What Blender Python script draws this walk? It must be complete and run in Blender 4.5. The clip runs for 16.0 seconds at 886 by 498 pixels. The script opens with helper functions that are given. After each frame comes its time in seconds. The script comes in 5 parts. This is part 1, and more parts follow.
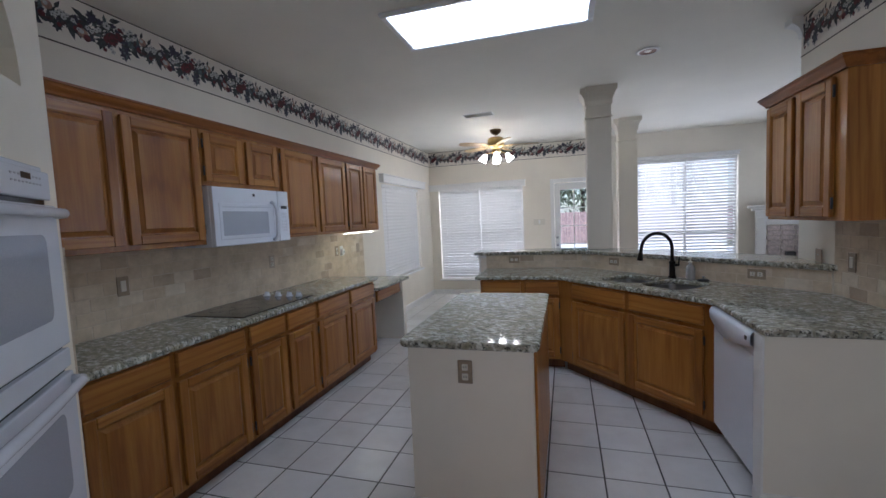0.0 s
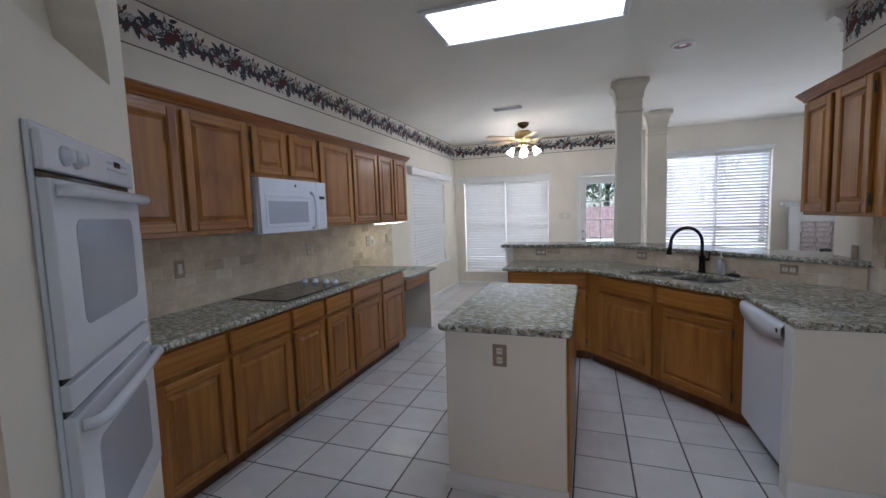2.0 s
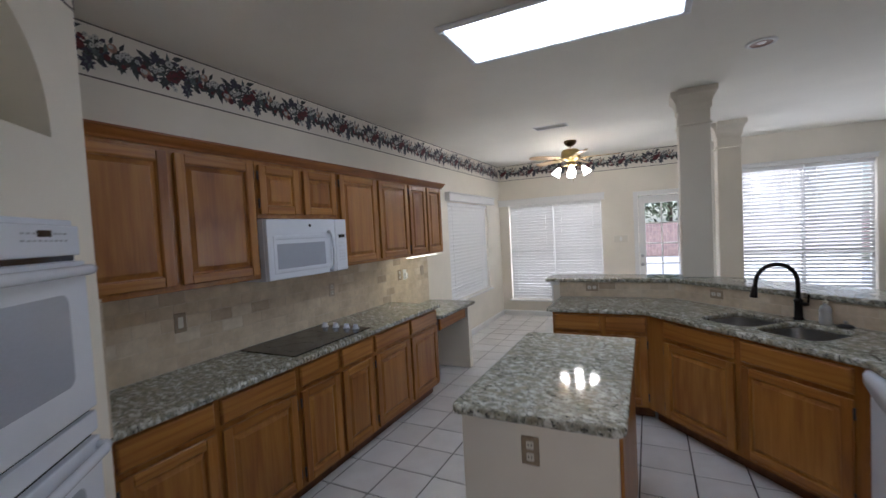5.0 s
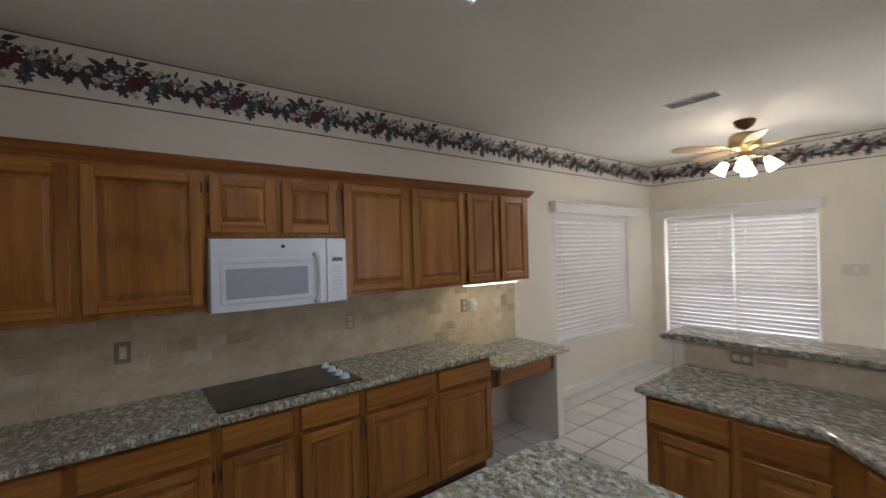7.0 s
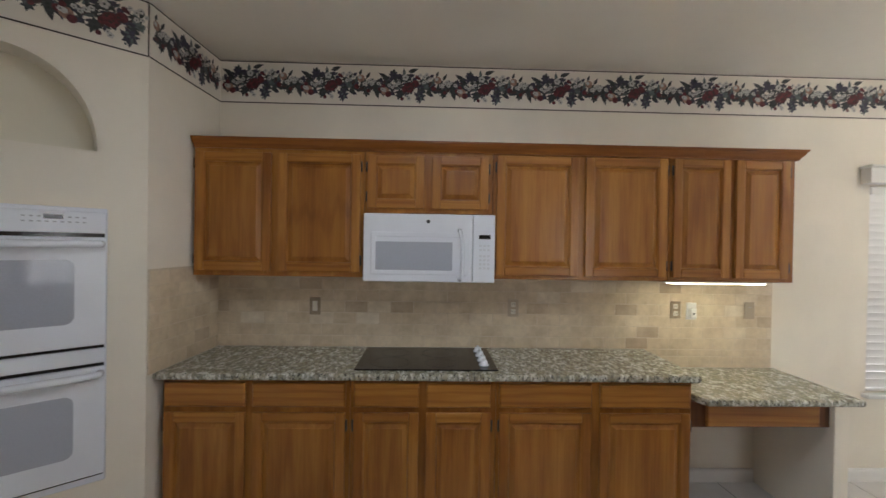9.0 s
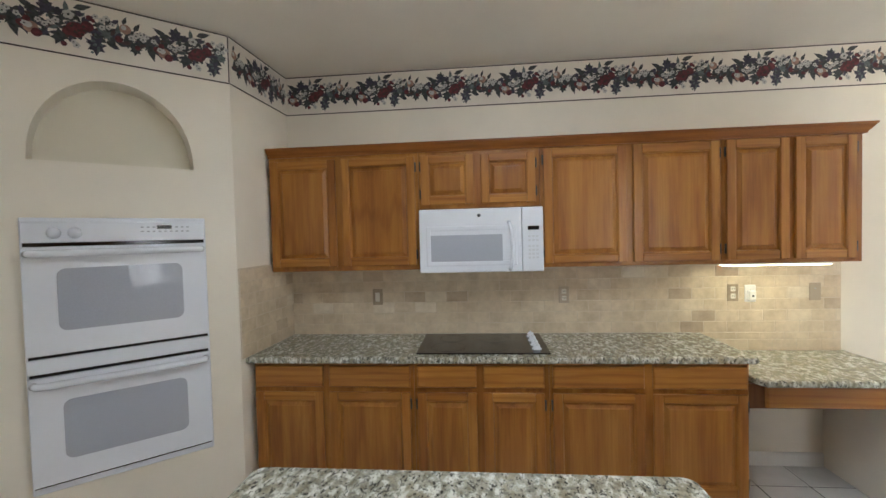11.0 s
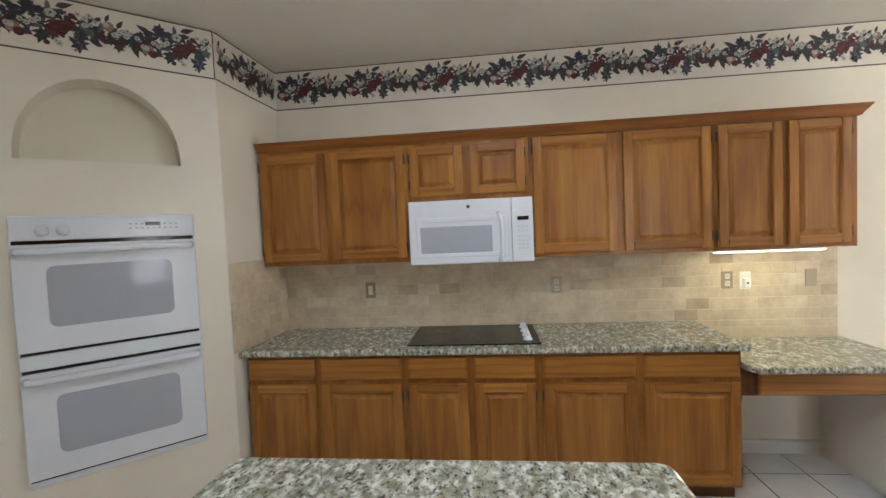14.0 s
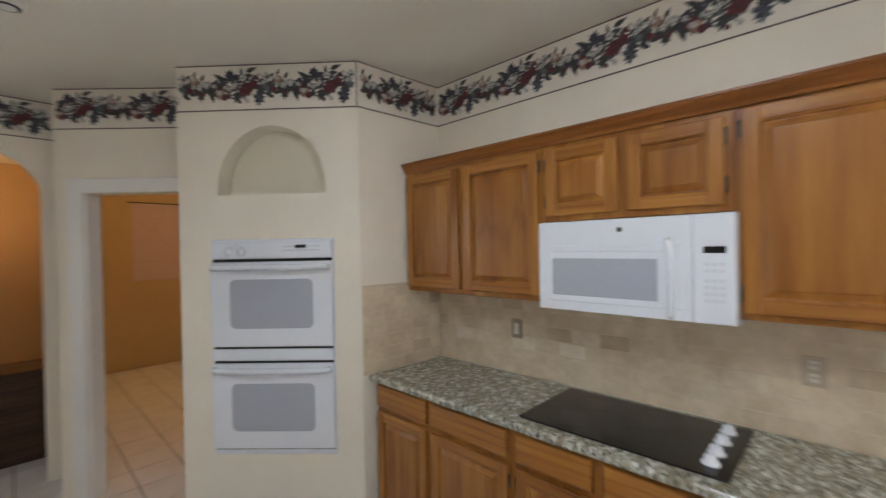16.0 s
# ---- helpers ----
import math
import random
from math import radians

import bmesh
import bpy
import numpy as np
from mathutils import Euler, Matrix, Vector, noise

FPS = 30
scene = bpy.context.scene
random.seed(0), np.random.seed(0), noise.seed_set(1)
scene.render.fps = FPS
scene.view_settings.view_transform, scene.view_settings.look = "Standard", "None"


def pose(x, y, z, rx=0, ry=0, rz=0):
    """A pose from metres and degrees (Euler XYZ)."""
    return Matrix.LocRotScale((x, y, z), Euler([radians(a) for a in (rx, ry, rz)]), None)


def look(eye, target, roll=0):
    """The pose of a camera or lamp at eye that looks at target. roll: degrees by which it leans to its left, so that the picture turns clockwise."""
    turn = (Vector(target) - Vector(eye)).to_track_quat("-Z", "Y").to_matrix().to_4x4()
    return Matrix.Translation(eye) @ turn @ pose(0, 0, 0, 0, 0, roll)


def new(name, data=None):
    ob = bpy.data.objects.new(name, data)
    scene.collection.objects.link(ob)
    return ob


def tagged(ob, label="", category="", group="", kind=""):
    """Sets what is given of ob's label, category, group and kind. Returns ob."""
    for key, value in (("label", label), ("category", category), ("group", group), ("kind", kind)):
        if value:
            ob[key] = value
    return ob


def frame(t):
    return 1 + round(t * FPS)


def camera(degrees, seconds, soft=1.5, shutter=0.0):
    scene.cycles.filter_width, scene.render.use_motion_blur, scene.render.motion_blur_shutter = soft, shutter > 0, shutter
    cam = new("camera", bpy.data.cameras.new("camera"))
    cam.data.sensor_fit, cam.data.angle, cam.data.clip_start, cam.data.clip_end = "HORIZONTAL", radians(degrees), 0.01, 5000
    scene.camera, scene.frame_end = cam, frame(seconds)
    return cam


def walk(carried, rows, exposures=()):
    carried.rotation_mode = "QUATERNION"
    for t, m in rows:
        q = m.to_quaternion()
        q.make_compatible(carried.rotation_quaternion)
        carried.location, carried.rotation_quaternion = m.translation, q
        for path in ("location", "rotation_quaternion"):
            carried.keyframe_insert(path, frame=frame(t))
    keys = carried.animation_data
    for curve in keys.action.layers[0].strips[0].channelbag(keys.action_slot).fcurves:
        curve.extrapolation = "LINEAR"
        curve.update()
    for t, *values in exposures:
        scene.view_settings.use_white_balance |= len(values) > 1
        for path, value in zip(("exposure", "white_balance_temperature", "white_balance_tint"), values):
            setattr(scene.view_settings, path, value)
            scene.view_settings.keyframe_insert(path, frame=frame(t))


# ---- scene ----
cam = camera(93.6, 16.0, shutter=0.5)
PATH = [
    (0, (2.565, 0.102, 1.5), (1.999, 2.015, 1.356), -2.6),
    (0.5, (2.543, 0.074, 1.502), (1.996, 1.991, 1.343), -1.9),
    (1, (2.519, 0.034, 1.503), (1.952, 1.945, 1.333), -2.1),
    (1.5, (2.508, -0.002, 1.497), (1.878, 1.889, 1.33), -2.6),
    (2, (2.511, -0.031, 1.493), (1.853, 1.85, 1.319), -1.9),
    (2.5, (2.508, -0.045, 1.49), (1.912, 1.856, 1.308), -1.7),
    (3, (2.507, -0.06, 1.485), (1.905, 1.84, 1.322), -1.7),
    (3.2, (2.506, -0.062, 1.483), (1.914, 1.841, 1.316), -1.8),
    (5.3, (2.543, 0.624, 1.651), (1.61, 2.393, 1.609), -3.5),
    (5.5, (2.576, 0.77, 1.623), (1.619, 2.526, 1.609), -3.7),
    (6, (2.651, 1.141, 1.672), (1.529, 2.795, 1.607), -3.1),
    (6.5, (2.745, 1.521, 1.675), (1.397, 2.998, 1.667), -2.0),
    (7, (2.844, 1.9, 1.695), (1.277, 3.143, 1.697), -1.5),
    (7.5, (2.855, 2.234, 1.684), (1.09, 3.174, 1.682), 0.4),
    (8, (2.808, 2.496, 1.664), (0.906, 3.113, 1.667), 1.6),
    (8.5, (2.797, 2.677, 1.637), (0.819, 2.975, 1.604), 1.2),
    (9, (2.806, 2.69, 1.597), (0.807, 2.751, 1.582), 0.9),
    (11.5, (3.001, 2.68, 1.618), (1.011, 2.492, 1.552), -1.7),
    (12, (3.01, 2.684, 1.623), (1.02, 2.503, 1.543), -1.9),
    (12.5, (3.022, 2.683, 1.621), (1.032, 2.495, 1.559), -1.7),
    (13, (3.02, 2.696, 1.614), (1.031, 2.503, 1.554), -1.8),
    (13.5, (2.999, 2.724, 1.596), (1.01, 2.522, 1.534), -2.0),
    (14, (2.961, 2.779, 1.591), (0.974, 2.572, 1.506), -2.5),
    (14.5, (2.835, 2.927, 1.614), (0.854, 2.672, 1.515), -2.8),
    (15, (2.634, 3.106, 1.679), (0.691, 2.633, 1.656), -1.5),
    (15.5, (2.399, 3.300, 1.69), (0.613, 2.400, 1.687), -1.2),
    (16, (2.101, 3.342, 1.681), (0.662, 1.953, 1.67), -1.1),
]
EXPOSURE = [(0.0, 0.64, 5250, 15), (3.0, 0.72, 5320, 15), (5.5, 0.60, 5600, 15), (7.0, 0.50, 5950, 15), (9.0, 1.10, 6100, 13), (11.5, 1.60, 6030, 10), (14.5, 1.55, 6050, 11), (16.0, 1.58, 6000, 12)]
walk(cam, [(t, look(eye, target, roll)) for t, eye, target, roll in PATH], EXPOSURE)

# ---------- world and lights ----------
world = bpy.data.worlds.new("world")
scene.world = world
world.use_nodes = True
wn, wl = world.node_tree.nodes, world.node_tree.links
sky = wn.new("ShaderNodeTexSky")
sky.sky_type = "NISHITA"
sky.sun_disc = False
sky.sun_elevation, sky.sun_rotation = radians(53), radians(160)
wl.new(sky.outputs[0], wn["Background"].inputs[0])
wn["Background"].inputs[1].default_value = 0.15

sun = bpy.data.lights.new("sun", "SUN")
sun.energy, sun.angle, sun.color = 5.0, radians(2), (1, 0.96, 0.90)
new("sun", sun).matrix_world = look((0, 0, 20), (-5, 14, 0))


def area(name, m, w, h, power, color=(1, 1, 1)):
    data = bpy.data.lights.new(name, "AREA")
    data.shape, data.size, data.size_y, data.energy, data.color = "RECTANGLE", w, h, power, color
    new(name, data).matrix_world = m


def lamp(name, at, power, color, radius=0.05):
    data = bpy.data.lights.new(name, "POINT")
    data.energy, data.color, data.shadow_soft_size = power, color, radius
    new(name, data).location = at


DAY = (1.0, 0.975, 0.95)
H = 2.805          # ceiling
FAR = 8.026        # far wall
NEAR_WALL = -0.9   # wall behind the start
area("daylight_breakfast", look((1.0, FAR + 0.5, 1.3), (1.0, 0, 1.1)), 1.7, 1.8, 30, DAY)
area("daylight_side", look((-0.5, 6.5, 1.35), (5, 6.5, 1.1)), 1.6, 1.5, 12, DAY)
area("daylight_living", look((4.5, FAR + 0.5, 1.5), (4.5, 0, 1.2)), 1.6, 1.9, 9, DAY)
area("daylight_living_side", look((6.6 + 0.55, 6.2, 1.55), (0, 6.2 - 1.5, 1.45)), 1.6, 1.7, 21, DAY)
area("daylight_door", look((2.84, FAR + 1.25, 2.95), (2.3, 5.2, 0.0)), 1.6, 0.9, 110, DAY)
# added fill lamp behind the start, brightens island front and floor; no known source
area("daylight_near", look((3.55, NEAR_WALL - 0.5, 1.65), (3.3, 3.0, 1.0)), 1.1, 1.3, 5.5, DAY)
lamp("utility_room_lamp", (0.3, -2.2, 2.45), 9.0, (1.0, 0.56, 0.20), 0.12)
lamp("dining_room_lamp", (2.5, -3.2, 2.3), 4.0, (1.0, 0.55, 0.22), 0.12)

# ---------- materials ----------


def material(name, base, rough=0.5, metal=0.0, build=None, bump=0.0, coat=0.0):
    mat = bpy.data.materials.new(name)
    mat.use_nodes = True
    nt = mat.node_tree
    bsdf = nt.nodes["Principled BSDF"]
    bsdf.inputs["Base Color"].default_value = (*base, 1)
    bsdf.inputs["Roughness"].default_value = rough
    bsdf.inputs["Metallic"].default_value = metal
    bsdf.inputs["Coat Weight"].default_value = coat
    if build:
        build(nt, bsdf)
    return mat


def coords(nt, scale=(1, 1, 1), rot=(0, 0, 0), world_space=False, shift=True):
    """Place on the surface in metres, shifted at random from object to object."""
    if world_space:
        src = nt.nodes.new("ShaderNodeNewGeometry").outputs["Position"]
    else:
        src = nt.nodes.new("ShaderNodeTexCoord").outputs["Object"]
    mp = nt.nodes.new("ShaderNodeMapping")
    mp.inputs["Scale"].default_value = scale
    mp.inputs["Rotation"].default_value = [radians(a) for a in rot]
    if shift and not world_space:
        info = nt.nodes.new("ShaderNodeObjectInfo")
        mul = nt.nodes.new("ShaderNodeVectorMath")
        mul.operation = "SCALE"
        mul.inputs[0].default_value = (17.3, 9.1, 23.7)
        nt.links.new(info.outputs["Random"], mul.inputs["Scale"])
        add = nt.nodes.new("ShaderNodeVectorMath")
        nt.links.new(src, add.inputs[0])
        nt.links.new(mul.outputs[0], add.inputs[1])
        src = add.outputs[0]
    nt.links.new(src, mp.inputs[0])
    return mp.outputs[0]


def noise_tex(nt, vec, scale, detail=4, rough=0.55):
    n = nt.nodes.new("ShaderNodeTexNoise")
    n.inputs["Scale"].default_value, n.inputs["Detail"].default_value, n.inputs["Roughness"].default_value = scale, detail, rough
    nt.links.new(vec, n.inputs["Vector"])
    return n.outputs["Fac"]


def ramp(nt, fac, stops):
    r = nt.nodes.new("ShaderNodeValToRGB")
    el = r.color_ramp.elements
    while len(el) < len(stops):
        el.new(0.5)
    for e, (p, c) in zip(el, stops):
        e.position, e.color = p, (*c, 1)
    nt.links.new(fac, r.inputs[0])
    return r.outputs[0]


def mix(nt, fac, a, b, mode="MIX"):
    m = nt.nodes.new("ShaderNodeMix")
    m.data_type, m.blend_type = "RGBA", mode
    for sock, v in ((m.inputs[0], fac), (m.inputs[6], a), (m.inputs[7], b)):
        if isinstance(v, (int, float)):
            sock.default_value = v
        elif isinstance(v, tuple):
            sock.default_value = (*v, 1)
        else:
            nt.links.new(v, sock)
    return m.outputs[2]


def bump(nt, bsdf, height, strength, dist=0.002):
    b = nt.nodes.new("ShaderNodeBump")
    b.inputs["Strength"].default_value, b.inputs["Distance"].default_value = strength, dist
    nt.links.new(height, b.inputs["Height"])
    nt.links.new(b.outputs[0], bsdf.inputs["Normal"])


def paint(base, spread=0.05, rough=0.6, grain=0.12):
    """Rolled wall paint with faint blotches and an orange-peel relief."""
    def build(nt, bsdf):
        v = coords(nt, world_space=True)
        lo = tuple(c * (1 - spread) for c in base)
        hi = tuple(min(1, c * (1 + spread)) for c in base)
        nt.links.new(ramp(nt, noise_tex(nt, v, 1.6, 5), [(0.3, lo), (0.7, hi)]), bsdf.inputs["Base Color"])
        bump(nt, bsdf, noise_tex(nt, v, 140, 2), grain, 0.002)
    return build


def oak(dark, mid, light, along="z"):
    """Honey oak: long grain streaks, cathedral bands and open pores."""
    def build(nt, bsdf):
        v = coords(nt, {"z": (5, 5, 0.42), "x": (0.42, 5, 5), "y": (5, 0.42, 5)}[along])
        n1 = noise_tex(nt, v, 2.4, 5, 0.6)
        fine = noise_tex(nt, coords(nt, {"z": (48, 48, 1.6), "x": (1.6, 48, 48), "y": (48, 1.6, 48)}[along]), 2.0, 4, 0.6)
        # glued boards of differing tone, and cathedral arches within them
        boards = nt.nodes.new("ShaderNodeTexVoronoi")
        boards.inputs["Scale"].default_value = 1.0
        nt.links.new(coords(nt, {"z": (9, 0.01, 0.01), "x": (0.01, 0.01, 7), "y": (0.01, 0.01, 7)}[along]), boards.inputs["Vector"])
        tone = nt.nodes.new("ShaderNodeSeparateColor")
        nt.links.new(boards.outputs["Color"], tone.inputs[0])
        arch = nt.nodes.new("ShaderNodeTexWave")
        arch.wave_type = "RINGS"
        for key, val in (("Scale", 1.1), ("Distortion", 5.0), ("Detail", 3.0), ("Detail Scale", 1.6)):
            arch.inputs[key].default_value = val
        nt.links.new(coords(nt, {"z": (7, 7, 0.75), "x": (0.75, 7, 7), "y": (7, 0.75, 7)}[along]), arch.inputs["Vector"])
        c = ramp(nt, n1, [(0.30, dark), (0.5, mid), (0.72, light)])
        c = mix(nt, 0.32, c, ramp(nt, fine, [(0.34, (0.62, 0.52, 0.42)), (0.58, (1, 1, 1))]), "MULTIPLY")
        c = mix(nt, 1.0, c, ramp(nt, arch.outputs["Fac"], [(0.0, (0.84, 0.79, 0.74)), (0.3, (1, 1, 1)), (1.0, (1.04, 1.06, 1.07))]), "MULTIPLY")
        c = mix(nt, 1.0, c, ramp(nt, tone.outputs[0], [(0, (0.92, 0.89, 0.86)), (1, (1.05, 1.07, 1.08))]), "MULTIPLY")
        info = nt.nodes.new("ShaderNodeObjectInfo")
        c = mix(nt, 1.0, c, ramp(nt, info.outputs["Random"], [(0, (0.86, 0.82, 0.78)), (0.3, (0.96, 0.96, 0.96)), (1, (1.05, 1.07, 1.08))]), "MULTIPLY")
        nt.links.new(c, bsdf.inputs["Base Color"])
        bsdf.inputs["Coat Roughness"].default_value = 0.2
        bsdf.inputs["Specular IOR Level"].default_value = 0.3
        nt.links.new(ramp(nt, fine, [(0.3, (0.5, 0.5, 0.5)), (0.7, (0.34, 0.34, 0.34))]), bsdf.inputs["Roughness"])
        bump(nt, bsdf, fine, 0.25, 0.001)
    return build


def granite(nt, bsdf):
    v = coords(nt, (1, 1, 1), (0, 0, 24), world_space=True)
    st = coords(nt, (1.0, 1.6, 1.0), (0, 0, 30), world_space=True)
    n1 = noise_tex(nt, st, 26, 5, 0.62)
    n2 = noise_tex(nt, st, 62, 6, 0.66)
    n3 = noise_tex(nt, st, 9, 3, 0.5)
    n4 = noise_tex(nt, v, 34, 8, 0.68)
    c = ramp(nt, n1, [(0.36, (0.21, 0.195, 0.14)), (0.50, (0.41, 0.40, 0.325)), (0.60, (0.70, 0.70, 0.63))])
    c = mix(nt, ramp(nt, n3, [(0.50, (0, 0, 0)), (0.70, (0.75, 0.75, 0.75))]), c, (0.30, 0.27, 0.17))
    c = mix(nt, ramp(nt, n4, [(0.53, (0, 0, 0)), (0.60, (0.85, 0.85, 0.85))]), c, (0.20, 0.20, 0.165))
    c = mix(nt, ramp(nt, n2, [(0.55, (0, 0, 0)), (0.595, (0.95, 0.95, 0.95))]), c, (0.038, 0.038, 0.034))
    nt.links.new(c, bsdf.inputs["Base Color"])
    nt.links.new(ramp(nt, n2, [(0.3, (0.04, 0.04, 0.04)), (0.7, (0.09, 0.09, 0.09))]), bsdf.inputs["Roughness"])


def floor_tile(nt, bsdf):
    v = coords(nt, shift=False, world_space=True)
    c = ramp(nt, noise_tex(nt, v, 5, 6, 0.6), [(0.3, (0.70, 0.685, 0.675)), (0.7, (0.80, 0.79, 0.78))])
    info = nt.nodes.new("ShaderNodeObjectInfo")
    c = mix(nt, 1.0, c, ramp(nt, info.outputs["Random"], [(0, (0.93, 0.92, 0.91)), (1, (1.05, 1.05, 1.05))]), "MULTIPLY")
    nt.links.new(c, bsdf.inputs["Base Color"])
    bump(nt, bsdf, noise_tex(nt, v, 60, 3), 0.06, 0.002)


def travertine(nt, bsdf):
    v = coords(nt)
    info = nt.nodes.new("ShaderNodeObjectInfo")
    c = ramp(nt, info.outputs["Random"], [(0.0, (0.47, 0.37, 0.265)), (0.035, (0.55, 0.45, 0.325)), (0.07, (0.64, 0.54, 0.395)), (0.5, (0.665, 0.565, 0.415)), (0.90, (0.69, 0.59, 0.44)), (1.0, (0.74, 0.67, 0.55))])
    c = mix(nt, 0.6, c, ramp(nt, noise_tex(nt, v, 18, 6, 0.65), [(0.3, (0.80, 0.77, 0.73)), (0.7, (1.08, 1.06, 1.04))]), "MULTIPLY")
    c = mix(nt, 0.8, c, ramp(nt, noise_tex(nt, coords(nt, world_space=True), 6, 6, 0.65), [(0.34, (0.80, 0.76, 0.71)), (0.60, (1.05, 1.05, 1.04))]), "MULTIPLY")
    nt.links.new(c, bsdf.inputs["Base Color"])
    bump(nt, bsdf, noise_tex(nt, v, 55, 4), 0.35, 0.003)


def speckle(base, amount=0.08, scale=30):
    def build(nt, bsdf):
        v = coords(nt)
        lo = tuple(c * (1 - amount) for c in base)
        hi = tuple(min(1, c * (1 + amount)) for c in base)
        nt.links.new(ramp(nt, noise_tex(nt, v, scale, 4), [(0.3, lo), (0.7, hi)]), bsdf.inputs["Base Color"])
    return build


def glow(name, color, strength):
    mat = bpy.data.materials.new(name)
    mat.use_nodes = True
    b = mat.node_tree.nodes["Principled BSDF"]
    b.inputs["Base Color"].default_value = (0.9, 0.9, 0.9, 1)
    b.inputs["Emission Color"].default_value = (*color, 1)
    b.inputs["Emission Strength"].default_value = strength
    return mat


def glass(name, rough=0.0):
    mat = bpy.data.materials.new(name)
    mat.use_nodes = True
    b = mat.node_tree.nodes["Principled BSDF"]
    b.inputs["Transmission Weight"].default_value = 1
    b.inputs["Roughness"].default_value = rough
    b.inputs["IOR"].default_value = 1.05
    return mat


def slat_build(nt, bsdf):
    tr = nt.nodes.new("ShaderNodeBsdfTranslucent")
    tr.inputs[0].default_value = (0.88, 0.86, 0.81, 1)
    mx = nt.nodes.new("ShaderNodeMixShader")
    mx.inputs[0].default_value = 0.035
    out = nt.nodes["Material Output"]
    nt.links.new(bsdf.outputs[0], mx.inputs[1])
    nt.links.new(tr.outputs[0], mx.inputs[2])
    nt.links.new(mx.outputs[0], out.inputs[0])


CREAM = (0.81, 0.755, 0.645)
M_WALL = material("cream_wall_paint", CREAM, 0.65, build=paint(CREAM))
M_CEIL = material("ceiling_paint", (0.84, 0.81, 0.72), 0.8, build=paint((0.84, 0.81, 0.72), 0.03, 0.8, 0.3))
M_WHITE = material("white_trim_paint", (0.80, 0.79, 0.76), 0.4, build=paint((0.80, 0.79, 0.76), 0.03, 0.4, 0.05))
WOOD_D, WOOD_M, WOOD_L = (0.285, 0.106, 0.018), (0.365, 0.150, 0.026), (0.44, 0.197, 0.038)
M_OAK = material("honey_oak", WOOD_M, 0.4, build=oak(WOOD_D, WOOD_M, WOOD_L), coat=0.3)
M_OAKH = material("honey_oak_crosswise", WOOD_M, 0.4, build=oak(WOOD_D, WOOD_M, WOOD_L, "x"), coat=0.3)
M_CORNICE = material("red_brown_oak_moulding", WOOD_D, 0.4, build=oak((0.17, 0.055, 0.010), (0.25, 0.085, 0.014), (0.33, 0.12, 0.02), "y"), coat=0.12)
# darker copy of the honey oak, with the shade of recesses in its colour
M_OAKSHADE = material("shadowed_oak_carcass", (0.14, 0.055, 0.018), 0.5, build=oak((0.09, 0.035, 0.012), (0.15, 0.06, 0.02), (0.2, 0.085, 0.03)))
M_GRANITE = material("speckled_granite", (0.5, 0.5, 0.45), 0.14, build=granite)
M_TILE = material("white_floor_tile", (0.66, 0.65, 0.64), 0.25, build=floor_tile)
M_GROUT = material("dark_grout", (0.09, 0.085, 0.08), 0.9, build=speckle((0.09, 0.085, 0.08), 0.3, 60))
M_TRAV = material("tumbled_travertine", (0.5, 0.42, 0.32), 0.6, build=travertine)
M_TGROUT = material("sand_grout", (0.63, 0.54, 0.415), 0.9, build=speckle((0.63, 0.54, 0.415), 0.10, 50))
M_APPL = material("white_enamel", (0.77, 0.80, 0.86), 0.2, build=speckle((0.77, 0.80, 0.86), 0.015, 8))
M_APPLGREY = material("grey_oven_glass", (0.42, 0.445, 0.51), 0.06, build=speckle((0.42, 0.445, 0.51), 0.04, 200))
M_BLACK = material("black_glass", (0.012, 0.012, 0.013), 0.09)
M_DARK = material("dark_plastic", (0.03, 0.03, 0.032), 0.4)
M_BRONZE = material("oil_rubbed_bronze", (0.018, 0.014, 0.012), 0.35, 0.7)
M_STEEL = material("brushed_steel", (0.45, 0.45, 0.45), 0.3, 1.0, build=speckle((0.45, 0.45, 0.45), 0.1, 90))
M_BRASS = material("antique_brass", (0.42, 0.30, 0.13), 0.3, 1.0, build=speckle((0.42, 0.30, 0.13), 0.2, 60))
M_PLATE = material("bronze_wall_plate", (0.33, 0.26, 0.18), 0.4, 0.3, build=speckle((0.33, 0.26, 0.18), 0.15, 40))
M_IVORY = material("ivory_plastic", (0.68, 0.64, 0.54), 0.4)
M_SLAT = material("white_vinyl_slat", (0.80, 0.785, 0.755), 0.45, build=slat_build)
M_GLASS = glass("window_glass")
M_FROST = glow("lit_frosted_shade", (1.0, 0.89, 0.72), 18)
M_PANEL = glow("lit_diffuser", (0.90, 0.97, 1.0), 4.0)
M_STRIP = glow("lit_strip", (1.0, 0.93, 0.62), 8.5)
M_CAN = glow("lit_bulb", (1.0, 0.80, 0.62), 0.12)
M_NICHE = material("pale_olive_paint", (0.76, 0.71, 0.575), 0.7, build=paint((0.76, 0.71, 0.575)))

# ---------- building helpers ----------


def box(bm, lo, hi):
    x0, y0, z0 = lo
    x1, y1, z1 = hi
    v = [bm.verts.new(p) for p in ((x0, y0, z0), (x1, y0, z0), (x1, y1, z0), (x0, y1, z0), (x0, y0, z1), (x1, y0, z1), (x1, y1, z1), (x0, y1, z1))]
    for f in ((3, 2, 1, 0), (4, 5, 6, 7), (0, 1, 5, 4), (1, 2, 6, 5), (2, 3, 7, 6), (3, 0, 4, 7)):
        bm.faces.new([v[i] for i in f])
    return v


def boxes(*pairs, bevel=0.0, seg=1):
    bm = bmesh.new()
    for lo, hi in pairs:
        box(bm, lo, hi)
    if bevel:
        bmesh.ops.bevel(bm, geom=bm.edges[:], offset=bevel, segments=seg, affect="EDGES", profile=0.5)
    return bm


